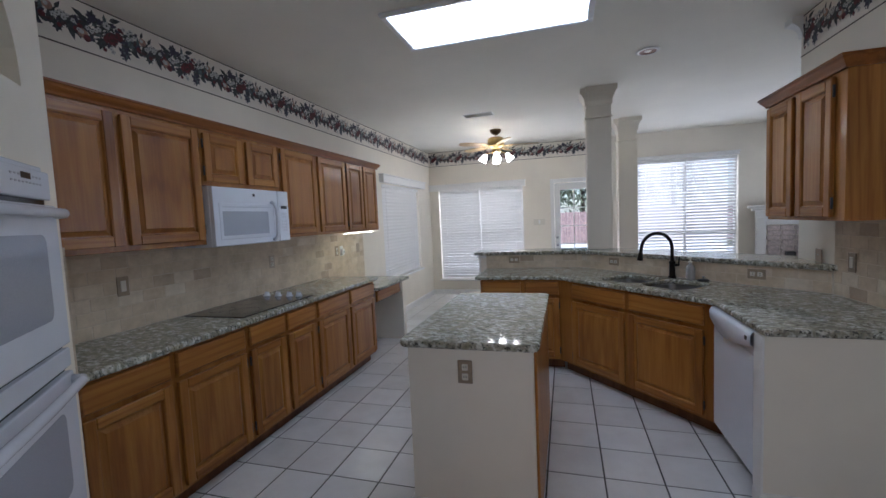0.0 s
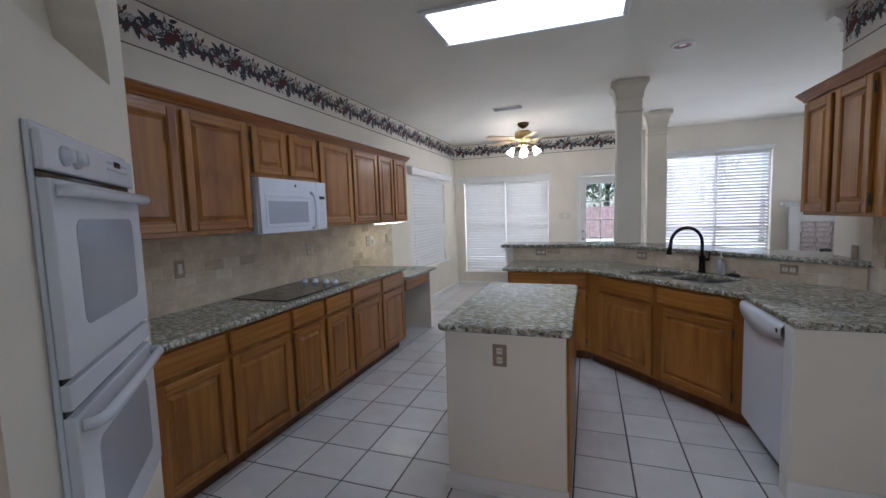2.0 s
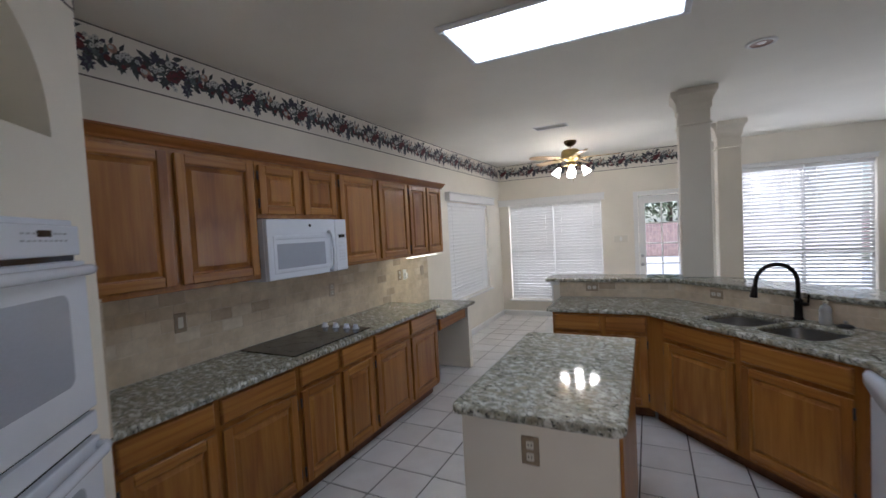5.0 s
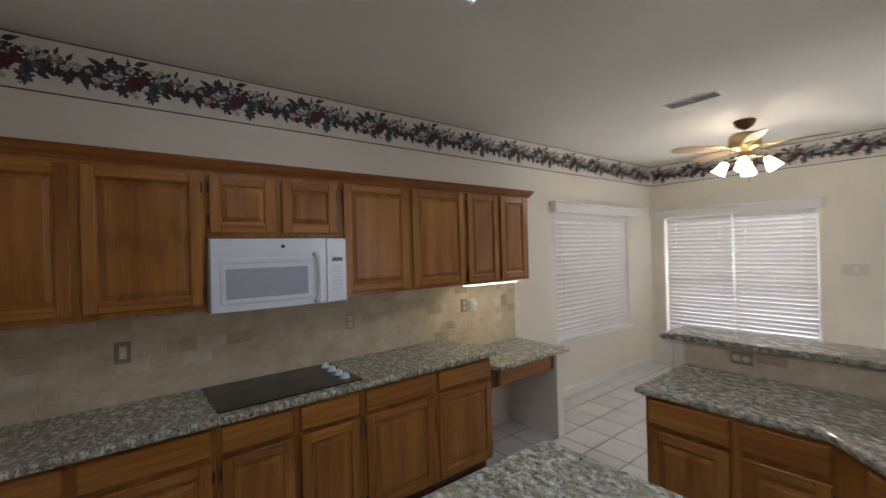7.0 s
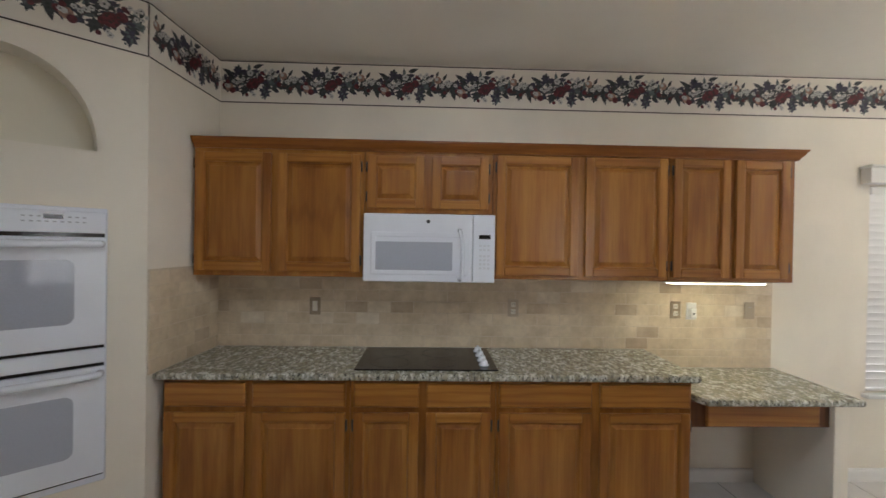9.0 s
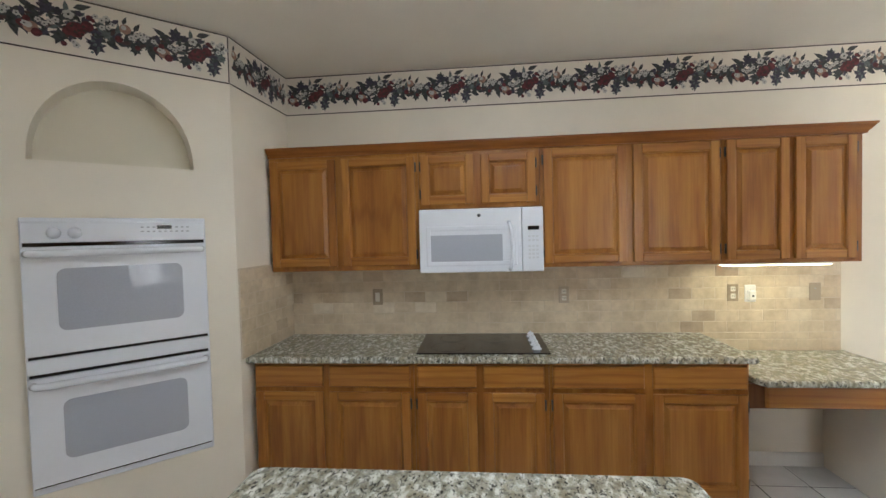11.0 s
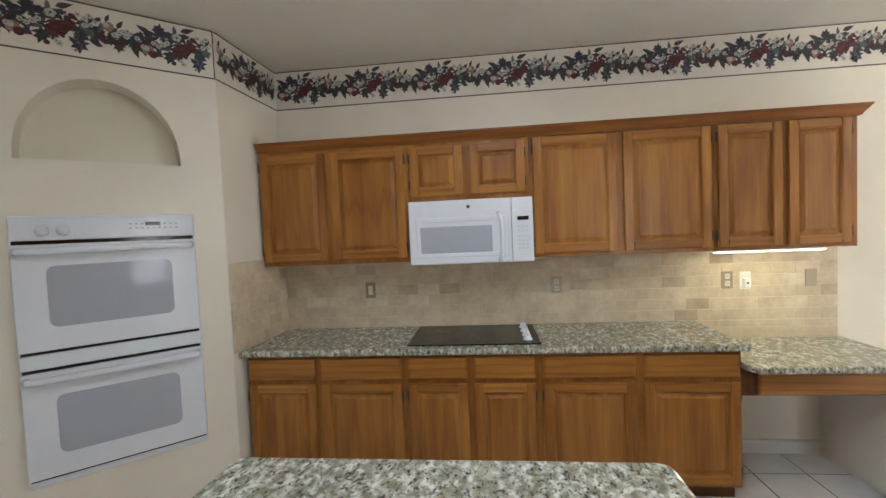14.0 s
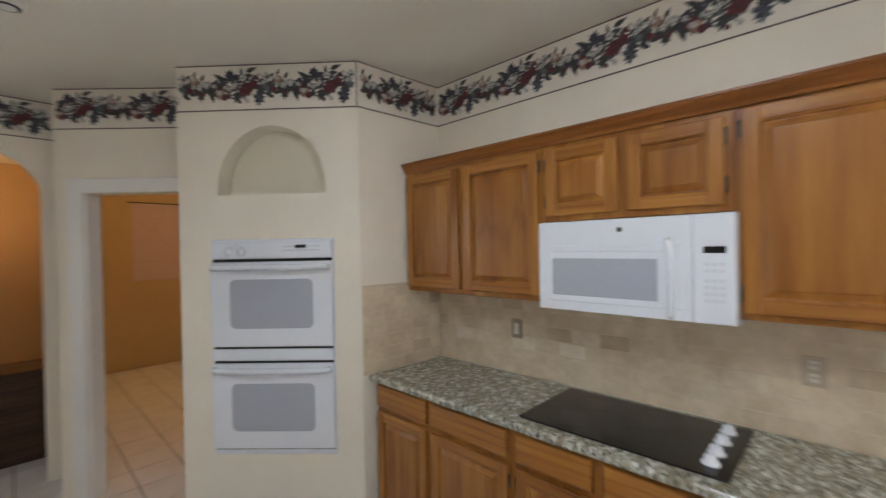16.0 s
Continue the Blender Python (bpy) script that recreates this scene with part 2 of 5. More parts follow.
def prism(points, z0, z1, bevel=0.0, seg=2, holes=()):
    """An upright prism over a plan outline, with holes through it."""
    bm = bmesh.new()
    for loop in (points, *holes):
        vs = [bm.verts.new((x, y, z0)) for x, y in loop]
        for i in range(len(vs)):
            bm.edges.new((vs[i], vs[(i + 1) % len(vs)]))
    if holes:
        bmesh.ops.triangle_fill(bm, use_beauty=True, use_dissolve=False, edges=bm.edges[:])
    else:
        bm.faces.new(bm.verts[:])
    ext = bmesh.ops.extrude_face_region(bm, geom=bm.faces[:])
    up = [g for g in ext["geom"] if isinstance(g, bmesh.types.BMVert)]
    bmesh.ops.translate(bm, verts=up, vec=(0, 0, z1 - z0))
    bmesh.ops.recalc_face_normals(bm, faces=bm.faces[:])
    if bevel:
        sharp = [e for e in bm.edges if len(e.link_faces) == 2 and e.calc_face_angle(0) > 0.6 and abs(e.verts[0].co.z - e.verts[1].co.z) < 1e-5]
        bmesh.ops.bevel(bm, geom=sharp, offset=bevel, segments=seg, affect="EDGES", profile=0.5)
    return bm


def lathe(profile, seg=20, cap=True):
    """A turned shape from (radius, height) pairs."""
    bm = bmesh.new()
    rings = []
    for r, z in profile:
        rings.append([bm.verts.new((r * math.cos(2 * math.pi * i / seg), r * math.sin(2 * math.pi * i / seg), z)) for i in range(seg)])
    for a, b in zip(rings, rings[1:]):
        for i in range(seg):
            j = (i + 1) % seg
            bm.faces.new((a[i], a[j], b[j], b[i]))
    if cap:
        bm.faces.new(rings[0][::-1])
        bm.faces.new(rings[-1])
    for f in bm.faces:
        f.smooth = True
    bmesh.ops.recalc_face_normals(bm, faces=bm.faces[:])
    return bm


def tube(path, radius, seg=10):
    """A round bar along a line of points."""
    bm = bmesh.new()
    rings = []
    pts = [Vector(p) for p in path]
    side = None
    for i, p in enumerate(pts):
        d = (pts[min(i + 1, len(pts) - 1)] - pts[max(i - 1, 0)]).normalized()
        if side is None:
            side = d.orthogonal().normalized()
        side = (side - d * side.dot(d)).normalized()
        up = d.cross(side)
        r = radius[i] if isinstance(radius, (list, tuple)) else radius
        rings.append([bm.verts.new(p + r * (math.cos(2 * math.pi * k / seg) * side + math.sin(2 * math.pi * k / seg) * up)) for k in range(seg)])
    for a, b in zip(rings, rings[1:]):
        for i in range(seg):
            j = (i + 1) % seg
            bm.faces.new((a[i], a[j], b[j], b[i]))
    bm.faces.new(rings[0][::-1])
    bm.faces.new(rings[-1])
    for f in bm.faces:
        f.smooth = True
    bmesh.ops.recalc_face_normals(bm, faces=bm.faces[:])
    return bm


def rings_rect(bm, x0, x1, z0, z1, steps, close=True):
    """Nested rectangles facing -y: steps are (inset, y)."""
    prev = None
    for inset, y in steps:
        cur = [bm.verts.new((x, y, z)) for x, z in ((x0 + inset, z0 + inset), (x1 - inset, z0 + inset), (x1 - inset, z1 - inset), (x0 + inset, z1 - inset))]
        if prev:
            for i in range(4):
                j = (i + 1) % 4
                bm.faces.new((prev[i], prev[j], cur[j], cur[i]))
        prev = cur
    if close:
        bm.faces.new(prev)


def mesh_of(name, bm, mat):
    me = bpy.data.meshes.new(name)
    bm.to_mesh(me)
    bm.free()
    me.materials.append(mat)
    return me


def part(name, bm, mat, parent, label="", at=None):
    ob = new(name, mesh_of(name, bm, mat))
    ob.parent = parent
    if at is not None:
        ob.matrix_basis = at
    if label:
        ob["label"] = label
    return ob


def again(ob, parent, at):
    """Another part on the same mesh."""
    o = new(ob.name.split(".")[0], ob.data)
    o.parent, o.matrix_basis = parent, at
    if "label" in ob:
        o["label"] = ob["label"]
    return o


def thing(name, label, category, at=None, group="", kind=""):
    ob = new(name)
    ob.empty_display_size = 0.1
    if at is not None:
        ob.matrix_basis = at
    return tagged(ob, label, category, group, kind)


def solid(name, bm, mat, label, category, at=None, group="", kind=""):
    ob = new(name, mesh_of(name, bm, mat))
    if at is not None:
        ob.matrix_basis = at
    return tagged(ob, label, category, group, kind)


def shell(name, bm, mat, label):
    return solid(name, bm, mat, label, "room shell", kind="structure")


# ---------- structure ----------
T = 0.14
NEAR = NEAR_WALL   # wall with the arched opening
RX = 4.2           # kitchen's other side wall


def wall_with_holes(name, axis, at, a0, a1, z1, holes, label, outward, mat=None, thick=T):
    """A wall along an axis with rectangular openings (a0, a1, z0, z1) cut right through."""
    bm = bmesh.new()
    cuts = sorted({a0, a1, *[h[0] for h in holes], *[h[1] for h in holes]})
    lo, hi = (at, at + thick) if outward > 0 else (at - thick, at)
    for p, q in zip(cuts, cuts[1:]):
        spans = [(0.0, z1)]
        for h in holes:
            if h[0] <= p and q <= h[1]:
                spans = [s for z in spans for s in ((z[0], h[2]), (h[3], z[1])) if s[1] - s[0] > 1e-4]
        for zz in spans:
            if axis == "x":
                box(bm, (p, lo, zz[0]), (q, hi, zz[1]))
            else:
                box(bm, (lo, p, zz[0]), (hi, q, zz[1]))
    bmesh.ops.remove_doubles(bm, verts=bm.verts[:], dist=1e-5)
    return shell(name, bm, mat or M_WALL, label)


LIVX = 6.6
WIN_B = (0.18, 1.82, 0.30, 2.05)
WIN_R = (3.76, 5.29, 0.45, 2.33)
DOOR = (2.385, 3.30, 0.0, 2.06)
WIN_S = (5.74, 7.34, 0.62, 2.06)
wall_with_holes("wall_far", "x", FAR, -T, LIVX, H, [WIN_B, WIN_R, DOOR], "cream painted wall with two windows and a glazed door", 1)
wall_with_holes("wall_cabinets", "y", 0.0, 1.286, FAR, H, [WIN_S], "cream painted wall behind the oak cabinets", -1)
wall_with_holes("wall_side", "y", RX, NEAR, 3.75, H, [], "cream painted side wall", 1)
WIN_L = (5.40, 7.00, 0.62, 2.33)
wall_with_holes("wall_living", "y", LIVX, 2.0, FAR, H, [WIN_L], "cream painted living room wall", 1)
wall_with_holes("wall_living_near", "x", 2.0, RX + T, LIVX, H, [], "cream painted living room wall", -1)
shell("ceiling", boxes(((-T, -4.2, H), (LIVX + T, FAR + T, H + 0.1))), M_CEIL, "off-white textured ceiling")
shell("ceiling_utility", boxes(((-3.1, -4.2, H), (-T - 0.001, 1.1, H + 0.1))), M_CEIL, "off-white ceiling of the room beyond")
shell("ground_slab", boxes(((-3, -4.2, -0.10), (LIVX + T, FAR + T, -0.003))), M_GROUT, "dark grouted floor bed")

# oven wall: a slanted box with a niche and an oven opening
OVX = math.sqrt(0.5)
OVEN_M = pose(1.3916, 0.434, 0, rz=132)       # local x runs along the wall, its face at y = 0
OW = 1.105
NX0, NX1, NZ0, NZ1 = 0.240, 0.906, 2.018, 2.432


def niche_wall():
    bm = bmesh.new()
    arc = []
    cx, rx, rz = (NX0 + NX1) / 2, (NX1 - NX0) / 2, NZ1 - NZ0
    for i in range(25):
        a = math.pi * i / 24
        arc.append((cx + rx * math.cos(a), NZ0 + rz * math.sin(a) ** 0.9))
    outer = [(0, 0), (OW, 0), (OW, H), (0, H)]
    for loop in (outer, arc):
        vs = [bm.verts.new((x, 0, z)) for x, z in loop]
        for i in range(len(vs)):
            bm.edges.new((vs[i], vs[(i + 1) % len(vs)]))
    bmesh.ops.triangle_fill(bm, use_beauty=True, edges=bm.edges[:])
    ext = bmesh.ops.extrude_face_region(bm, geom=bm.faces[:])
    bmesh.ops.translate(bm, verts=[g for g in ext["geom"] if isinstance(g, bmesh.types.BMVert)], vec=(0, 0.22, 0))
    bmesh.ops.recalc_face_normals(bm, faces=bm.faces[:])
    return bm


ow = shell("wall_oven", niche_wall(), M_WALL, "slanted cream wall with an arched niche above the ovens")
ow.matrix_basis = OVEN_M
nb = shell("niche_back", boxes(((0.10, 0.15, 1.9), (OW - 0.10, 0.215, 2.6))), M_NICHE, "pale olive back of an arched wall niche")
nb.matrix_basis = OVEN_M
# short return between the oven wall and the counter run, and the return towards the pantry door
shell("wall_return", prism([(0, 1.286), (-T, 1.286), (-T, 1.14), (0.49, 1.11), (0.6515, 1.2545)], 0, H), M_WALL, "short cream wall return beside the counter")
RET = 0.385
rt = shell("wall_oven_return", boxes(((0.026, 0.285, 0), (0.13, RET, H))), M_WALL, "cream wall return beside the pantry doorway")
rt.matrix_basis = pose(1.460, 0.460, 0, rz=135)

# pantry doorway wall, parallel to the oven wall and set back
PW = pose(1.460, 0.460, 0, rz=135) @ pose(0, RET, 0)
bm = boxes(((-0.99, 0, 0), (-0.80, 0.12, H)), ((-0.80, 0, 2.09), (0.03, 0.12, H)), ((0.03, 0, 0), (0.14, 0.12, H)))
pw = shell("wall_pantry", bm, M_WALL, "cream wall around the doorway to a warm-lit room")
pw.matrix_basis = PW
shell("wall_pantry_return", prism([(1.888, -0.512), (1.80, -0.60), (1.75, -1.0), (1.85, -1.0), (1.87, NEAR)], 0, H), M_WALL, "cream wall return between doorway and arch")


def arch_wall():
    """Wall with a round-headed opening."""
    bm = bmesh.new()
    a0, a1, spring, apex = 1.945, 2.90, 2.12, 2.47
    cx, rx = (a0 + a1) / 2, (a1 - a0) / 2
    arc = [(cx + rx * math.cos(math.pi * i / 20), spring + (apex - spring) * math.sin(math.pi * i / 20)) for i in range(21)]
    loop = [(1.87, 0), (1.87, H), (3.0, H), (3.0, 0), (a1, 0), *arc, (a0, 0)]
    vs = [bm.verts.new((x, NEAR, z)) for x, z in loop]
    bm.faces.new(vs)
    ext = bmesh.ops.extrude_face_region(bm, geom=bm.faces[:])
    bmesh.ops.translate(bm, verts=[g for g in ext["geom"] if isinstance(g, bmesh.types.BMVert)], vec=(0, -T, 0))
    bmesh.ops.triangulate(bm, faces=[f for f in bm.faces if len(f.verts) > 4])
    bmesh.ops.recalc_face_normals(bm, faces=bm.faces[:])
    return bm


shell("wall_arch", arch_wall(), M_WALL, "cream wall with a round-headed opening")
# opening added in the unseen part of this wall to let the fill lamp through
WIN_FILL = (3.08, 4.04, 0.95, 2.25)
wall_with_holes("wall_near", "x", NEAR, 3.0, RX + T, H, [WIN_FILL], "cream painted wall with an opening added for fill light", -1)
# rooms beyond the two openings
M_WARM = material("warm_buff_wall_paint", (0.52, 0.38, 0.20), 0.7, build=paint((0.52, 0.38, 0.20)))
WIN_U = (0.24, 0.85, 1.28, 2.40)
wall_with_holes("wall_back", "x", -4.06, -3.0, RX + T, H, [WIN_U], "buff painted wall with a small window", -1, M_WARM)
shell("wall_utility", boxes(((-3.0, -4.06, 0), (-2.86, 1.0, H)), ((-2.86, 0.86, 0), (-T, 1.0, H))), M_WARM, "buff painted walls of the room beyond")
shell("wall_dining", boxes(((2.96, -4.06, 0), (3.04, NEAR - T, H))), M_WARM, "buff painted dining room wall")
shell("wall_divider", boxes(((1.76, -4.06, 0), (1.84, -1.0, H))), M_WARM, "buff painted dividing wall")

# ---------- counters ----------
CT, CB = 0.914, 0.876
BASE_X = 0.585     # door faces of the base run
solid("worktop", prism([(0.002, 1.289), (0.61, 1.2595), (0.61, 4.165), (0.002, 4.165)], CB, CT, 0.012, 3), M_GRANITE, "speckled green-grey granite worktop on oak cabinets", "worktop")
DESK = 0.79

K = [(1.69, 4.14), (2.48, 4.14), (3.45, 3.07), (3.45, 2.37), (RX - 0.002, 2.37), (RX - 0.002, 3.30), (2.735, 4.798), (1.69, 4.798)]
SINK = pose(3.23, 3.83, 0, rz=-46.5)


def rounded(cx, cy, w, d, r, m, n=5):
    pts = []
    for qx, qy, a in ((1, 1, 0), (-1, 1, 90), (-1, -1, 180), (1, -1, 270)):
        for i in range(n + 1):
            an = radians(a + 90 * i / n)
            p = m @ Vector((cx + qx * (w / 2 - r) + r * math.cos(an), cy + qy * (d / 2 - r) + r * math.sin(an), 0))
            pts.append((p.x, p.y))
    return pts


solid("sink_worktop", prism(K, CB, CT, 0.012, 3, holes=[rounded(-0.19, 0, 0.37, 0.40, 0.09, SINK), rounded(0.21, 0, 0.37, 0.40, 0.09, SINK)]), M_GRANITE, "speckled granite worktop with a double sink cut into it", "worktop")

# raised bar: half wall, ledge
BARL = [(1.62, 4.80), (2.735, 4.80), (RX, 3.30), (RX, 3.47), (2.79, 4.92), (1.62, 4.92)]
shell("half_wall", prism(BARL, 0, 1.06), M_WALL, "cream half wall under the raised bar")
solid("bar_top", prism([(1.55, 4.765), (2.72, 4.765), (RX - 0.002, 3.255), (RX - 0.002, 3.74), (RX + T, 3.752), (RX + T, 3.80), (2.90, 5.13), (1.55, 5.13)], 1.061, 1.10, 0.012, 3), M_GRANITE, "granite ledge on the raised breakfast bar", "bar top")

# island
IX0, IX1, IY0, IY1 = 1.755, 2.44, 1.97, 3.272
solid("island_worktop", prism(rounded((IX0 + IX1) / 2, (IY0 + IY1) / 2, IX1 - IX0, IY1 - IY0, 0.045, Matrix()), CB, CT, 0.012, 3), M_GRANITE, "pale speckled granite slab on the kitchen island", "worktop")
isl = thing("kitchen_island", "cream painted kitchen island with oak side", "island")
part("body", boxes(((IX0 + 0.034, IY0 + 0.045, 0.0), (IX1 - 0.030, IY1 - 0.04, CB)), bevel=0.003), M_WALL, isl)
part("side_panel", boxes(((IX1 - 0.029, IY0 + 0.058, 0.0), (IX1 - 0.016, IY1 - 0.05, CB - 0.002)), bevel=0.002), M_OAK, isl, "oak side panel")
part("baseboard", boxes(((IX0 + 0.022, IY0 + 0.033, 0), (IX1 - 0.020, IY0 + 0.044, 0.085)), ((IX0 + 0.022, IY0 + 0.044, 0), (IX0 + 0.033, IY1 - 0.05, 0.085)), bevel=0.003), M_WHITE, isl)

part("shoe_moulding", boxes(((IX0 + 0.010, IY0 + 0.021, 0), (IX1 - 0.010, IY0 + 0.0325, 0.022)), ((IX0 + 0.010, IY0 + 0.033, 0), (IX0 + 0.0215, IY1 - 0.05, 0.022)), bevel=0.004), M_WHITE, isl)

# ---------- cabinets ----------


def door_part(parent, x0, x1, z0, z1, hinge=1, mat=None):
    """Raised-panel door on the cabinet face (y = 0, facing -y)."""
    mat = mat or M_OAK
    s = 0.052
    d = part("door", boxes(((x0 + 0.003, -0.006, z0 + 0.003), (x1 - 0.003, 0.0, z1 - 0.003))), mat, parent)
    for a, b in ((x0, x0 + s), (x1 - s, x1)):
        part("stile", boxes(((a, -0.022, z0), (b, -0.0035, z1)), bevel=0.005, seg=2), mat, d)
    for a, b in ((z0, z0 + s), (z1 - s, z1)):
        part("rail", boxes(((x0 + s + 0.0004, -0.0217, a), (x1 - s - 0.0004, -0.0035, b)), bevel=0.004), M_OAKH, d)
    bm = bmesh.new()
    rings_rect(bm, x0, x1, z0, z1, [(s - 0.004, -0.0195), (s + 0.003, -0.0175), (s + 0.007, -0.0075), (s + 0.012, -0.0075), (s + 0.031, -0.0165), (s + 0.0335, -0.0195), (s + 0.037, -0.0200)])
    part("panel", bm, mat, d)
    hx = x1 + 0.004 if hinge > 0 else x0 - 0.004
    for hz in (z0 + 0.07, z1 - 0.07):
        part("hinge", tube([(hx, -0.012, hz - 0.03), (hx, -0.012, hz + 0.03)], 0.006, 8), M_DARK, d, "dark bronze hinge")
    return d


def drawer_part(parent, x0, x1, z0, z1):
    bm = bmesh.new()
    rings_rect(bm, x0, x1, z0, z1, [(0, 0.0), (0, -0.013), (0.006, -0.0205), (0.011, -0.022), (0.018, -0.022)])
    return part("drawer_front", bm, M_OAKH, parent)


def base_cabinet(m, w, doors, depth=0.57, drawers=True, group="oak base cabinets", hollow=False):
    c = thing("base_cabinet", "honey oak base cabinet with raised-panel doors and drawers", "cabinet", m, group)
    if hollow:
        part("body", boxes(((0.001, 0.001, 0.10), (w - 0.001, 0.02, CB - 0.001)), ((0.001, 0.0205, 0.10), (0.02, depth, CB - 0.001)), ((w - 0.02, 0.0205, 0.10), (w - 0.001, depth, CB - 0.001)), ((0.0205, 0.0205, 0.10), (w - 0.0205, depth, 0.12))), M_OAK, c)
    else:
        part("body", boxes(((0.001, 0.001, 0.10), (w - 0.001, depth, CB - 0.001)), bevel=0.002), M_OAK, c)
    # shade under the cabinet is put into the toe kick's colour
    part("toe_kick", boxes(((0.001, 0.075, 0.0), (w - 0.001, depth, 0.099))), M_OAKSHADE, c, "recessed toe kick in oak darkened for shade")
    for x0, x1, hinge in doors:
        if drawers:
            drawer_part(c, x0, x1, 0.728, 0.858)
            door_part(c, x0, x1, 0.125, 0.700, hinge)
        else:
            door_part(c, x0, x1, 0.125, 0.858, hinge)
    return c


def run(y):
    return pose(BASE_X - 0.02, y, 0, rz=90)


base_cabinet(run(1.288), 0.985, [(0.012, 0.435, -1), (0.472, 0.962, 1)])
base_cabinet(run(2.273), 0.785, [(0.020, 0.368, -1), (0.408, 0.756, 1)])
base_cabinet(run(3.058), 1.082, [(0.018, 0.522, -1), (0.568, 1.066, 1)])


def upper_cabinet(m, w, z0, z1, doors, depth=0.298, group="oak wall cabinets"):
    c = thing("wall_cabinet", "honey oak wall cabinet with raised-panel doors", "cabinet", m, group)
    part("body", boxes(((0.001, 0.001, z0), (w - 0.001, depth, z1)), bevel=0.002), M_OAK, c)
    for x0, x1, hinge, a, b in doors:
        door_part(c, x0, x1, a, b, hinge)
    return c


def wallrun(y):
    return pose(0.30, y, 0, rz=90)


UB, UT = 1.402, 2.165
upper_cabinet(wallrun(1.288), 1.004, UB, UT, [(0.014, 0.458, -1, 1.432, 2.132), (0.497, 0.982, 1, 1.432, 2.132)])
upper_cabinet(wallrun(2.292), 0.77, 1.79, UT, [(0.018, 0.357, -1, 1.816, 2.132), (0.401, 0.742, 1, 1.816, 2.132)])
upper_cabinet(wallrun(3.062), 1.084, UB, UT, [(0.022, 0.522, -1, 1.425, 2.145), (0.563, 1.065, 1, 1.425, 2.145)])
upper_cabinet(wallrun(4.146), 0.79, UB, UT, [(0.020, 0.374, -1, 1.425, 2.148), (0.409, 0.745, 1, 1.425, 2.148)])


def crown(path, z, normal_side, profile, mat, name, label, parent=None, kind="structure"):
    """A moulding swept along a plan line; profile is (outward, up) pairs."""
    bm = bmesh.new()
    pts = [Vector((*p, 0)) for p in path]
    rows = []
    for i, p in enumerate(pts):
        dirs = []
        if i > 0:
            dirs.append((p - pts[i - 1]).normalized())
        if i < len(pts) - 1:
            dirs.append((pts[i + 1] - p).normalized())
        ns = [Vector((d.y, -d.x, 0)) * normal_side for d in dirs]
        n = sum(ns, Vector()) / len(ns)
        n = n / max(0.2, n.length_squared)
        rows.append([bm.verts.new((p.x + n.x * o, p.y + n.y * o, z + u)) for o, u in profile])
    k = len(profile)
    for a, b in zip(rows, rows[1:]):
        for i in range(k):
            j = (i + 1) % k
            bm.faces.new((a[i], a[j], b[j], b[i]))
    bm.faces.new(rows[0])
    bm.faces.new(rows[-1][::-1])
    bmesh.ops.recalc_face_normals(bm, faces=bm.faces[:])
    if parent is not None:
        return part(name, bm, mat, parent, label)
    return solid(name, bm, mat, label, "moulding", kind=kind)


CROWN = [(0, 0), (0.012, 0), (0.016, 0.012), (0.034, 0.034), (0.040, 0.046), (0.046, 0.050), (0.046, 0.060), (0, 0.060)]
crown([(0.302, 1.290), (0.302, 4.938), (0.002, 4.938)], 2.155, 1, CROWN, M_CORNICE, "cabinet_cornice", "oak cornice along the wall cabinets")

# built-in desk beside the worktop
desk = thing("desk", "built-in desk with granite top and oak pencil drawer", "desk")
part("desk_top", prism([(0.002, 4.168), (0.56, 4.168), (0.62, 4.20), (0.62, 5.075), (0.002, 5.075)], DESK - 0.038, DESK, 0.012, 3), M_GRANITE, desk, "speckled granite desk top")
# shade behind the pencil drawer is painted into this box's oak
part("drawer_box", boxes(((0.04, 4.142, 0.612), (0.545, 4.944, DESK - 0.040))), M_OAKSHADE, desk)
drawer_part(desk, 0.09, 0.73, 0.620, 0.742).matrix_basis = run(4.142) @ pose(0, 0.018, 0)
part("end_panel", boxes(((0.002, 4.945, 0.0), (0.575, 5.03, DESK - 0.039)), bevel=0.003), M_WALL, desk, "cream painted end panel")

# sink run
sink_base = base_cabinet(pose(1.735, 4.165, 0), 0.80, [(0.022, 0.398, -1), (0.440, 0.755, 1)], depth=0.60)
DA = Vector((2.48, 4.14, 0))
DBV = Vector((3.45, 3.07, 0))
dl = (DBV - DA).length
dm = Matrix.Translation((2.499, 4.157, 0)) @ pose(0, 0, 0, rz=math.degrees(math.atan2(DBV.y - DA.y, DBV.x - DA.x)))
base_cabinet(dm, dl, [(0.18, 0.75, -1), (0.795, 1.375, 1)], depth=0.50, hollow=True)

# right-hand wall cabinet
ru = upper_cabinet(pose(3.87, 3.40, 0, rz=-90), 0.80, 1.40, 2.14, [(0.018, 0.335, -1, 1.42, 2.115), (0.385, 0.715, 1, 1.42, 2.115)], depth=0.325)
crown([(RX - 0.002, 3.402), (3.868, 3.402), (3.868, 2.598), (RX - 0.002, 2.598)], 2.13, 1, CROWN, M_CORNICE, "cabinet_cornice", "oak cornice on the wall cabinet")
# end of the sink run
shell("peninsula_end", boxes(((3.462, 2.395, 0), (RX - 0.001, 2.475, CB - 0.002)), bevel=0.004), M_WALL, "cream painted end of the sink run")

shell("peninsula_corner_trim", boxes(((3.4505, 2.385, 0.093), (3.4615, 2.478, CB - 0.003)), bevel=0.002), M_WHITE, "white painted corner board beside the dishwasher")

# ---------- columns ----------


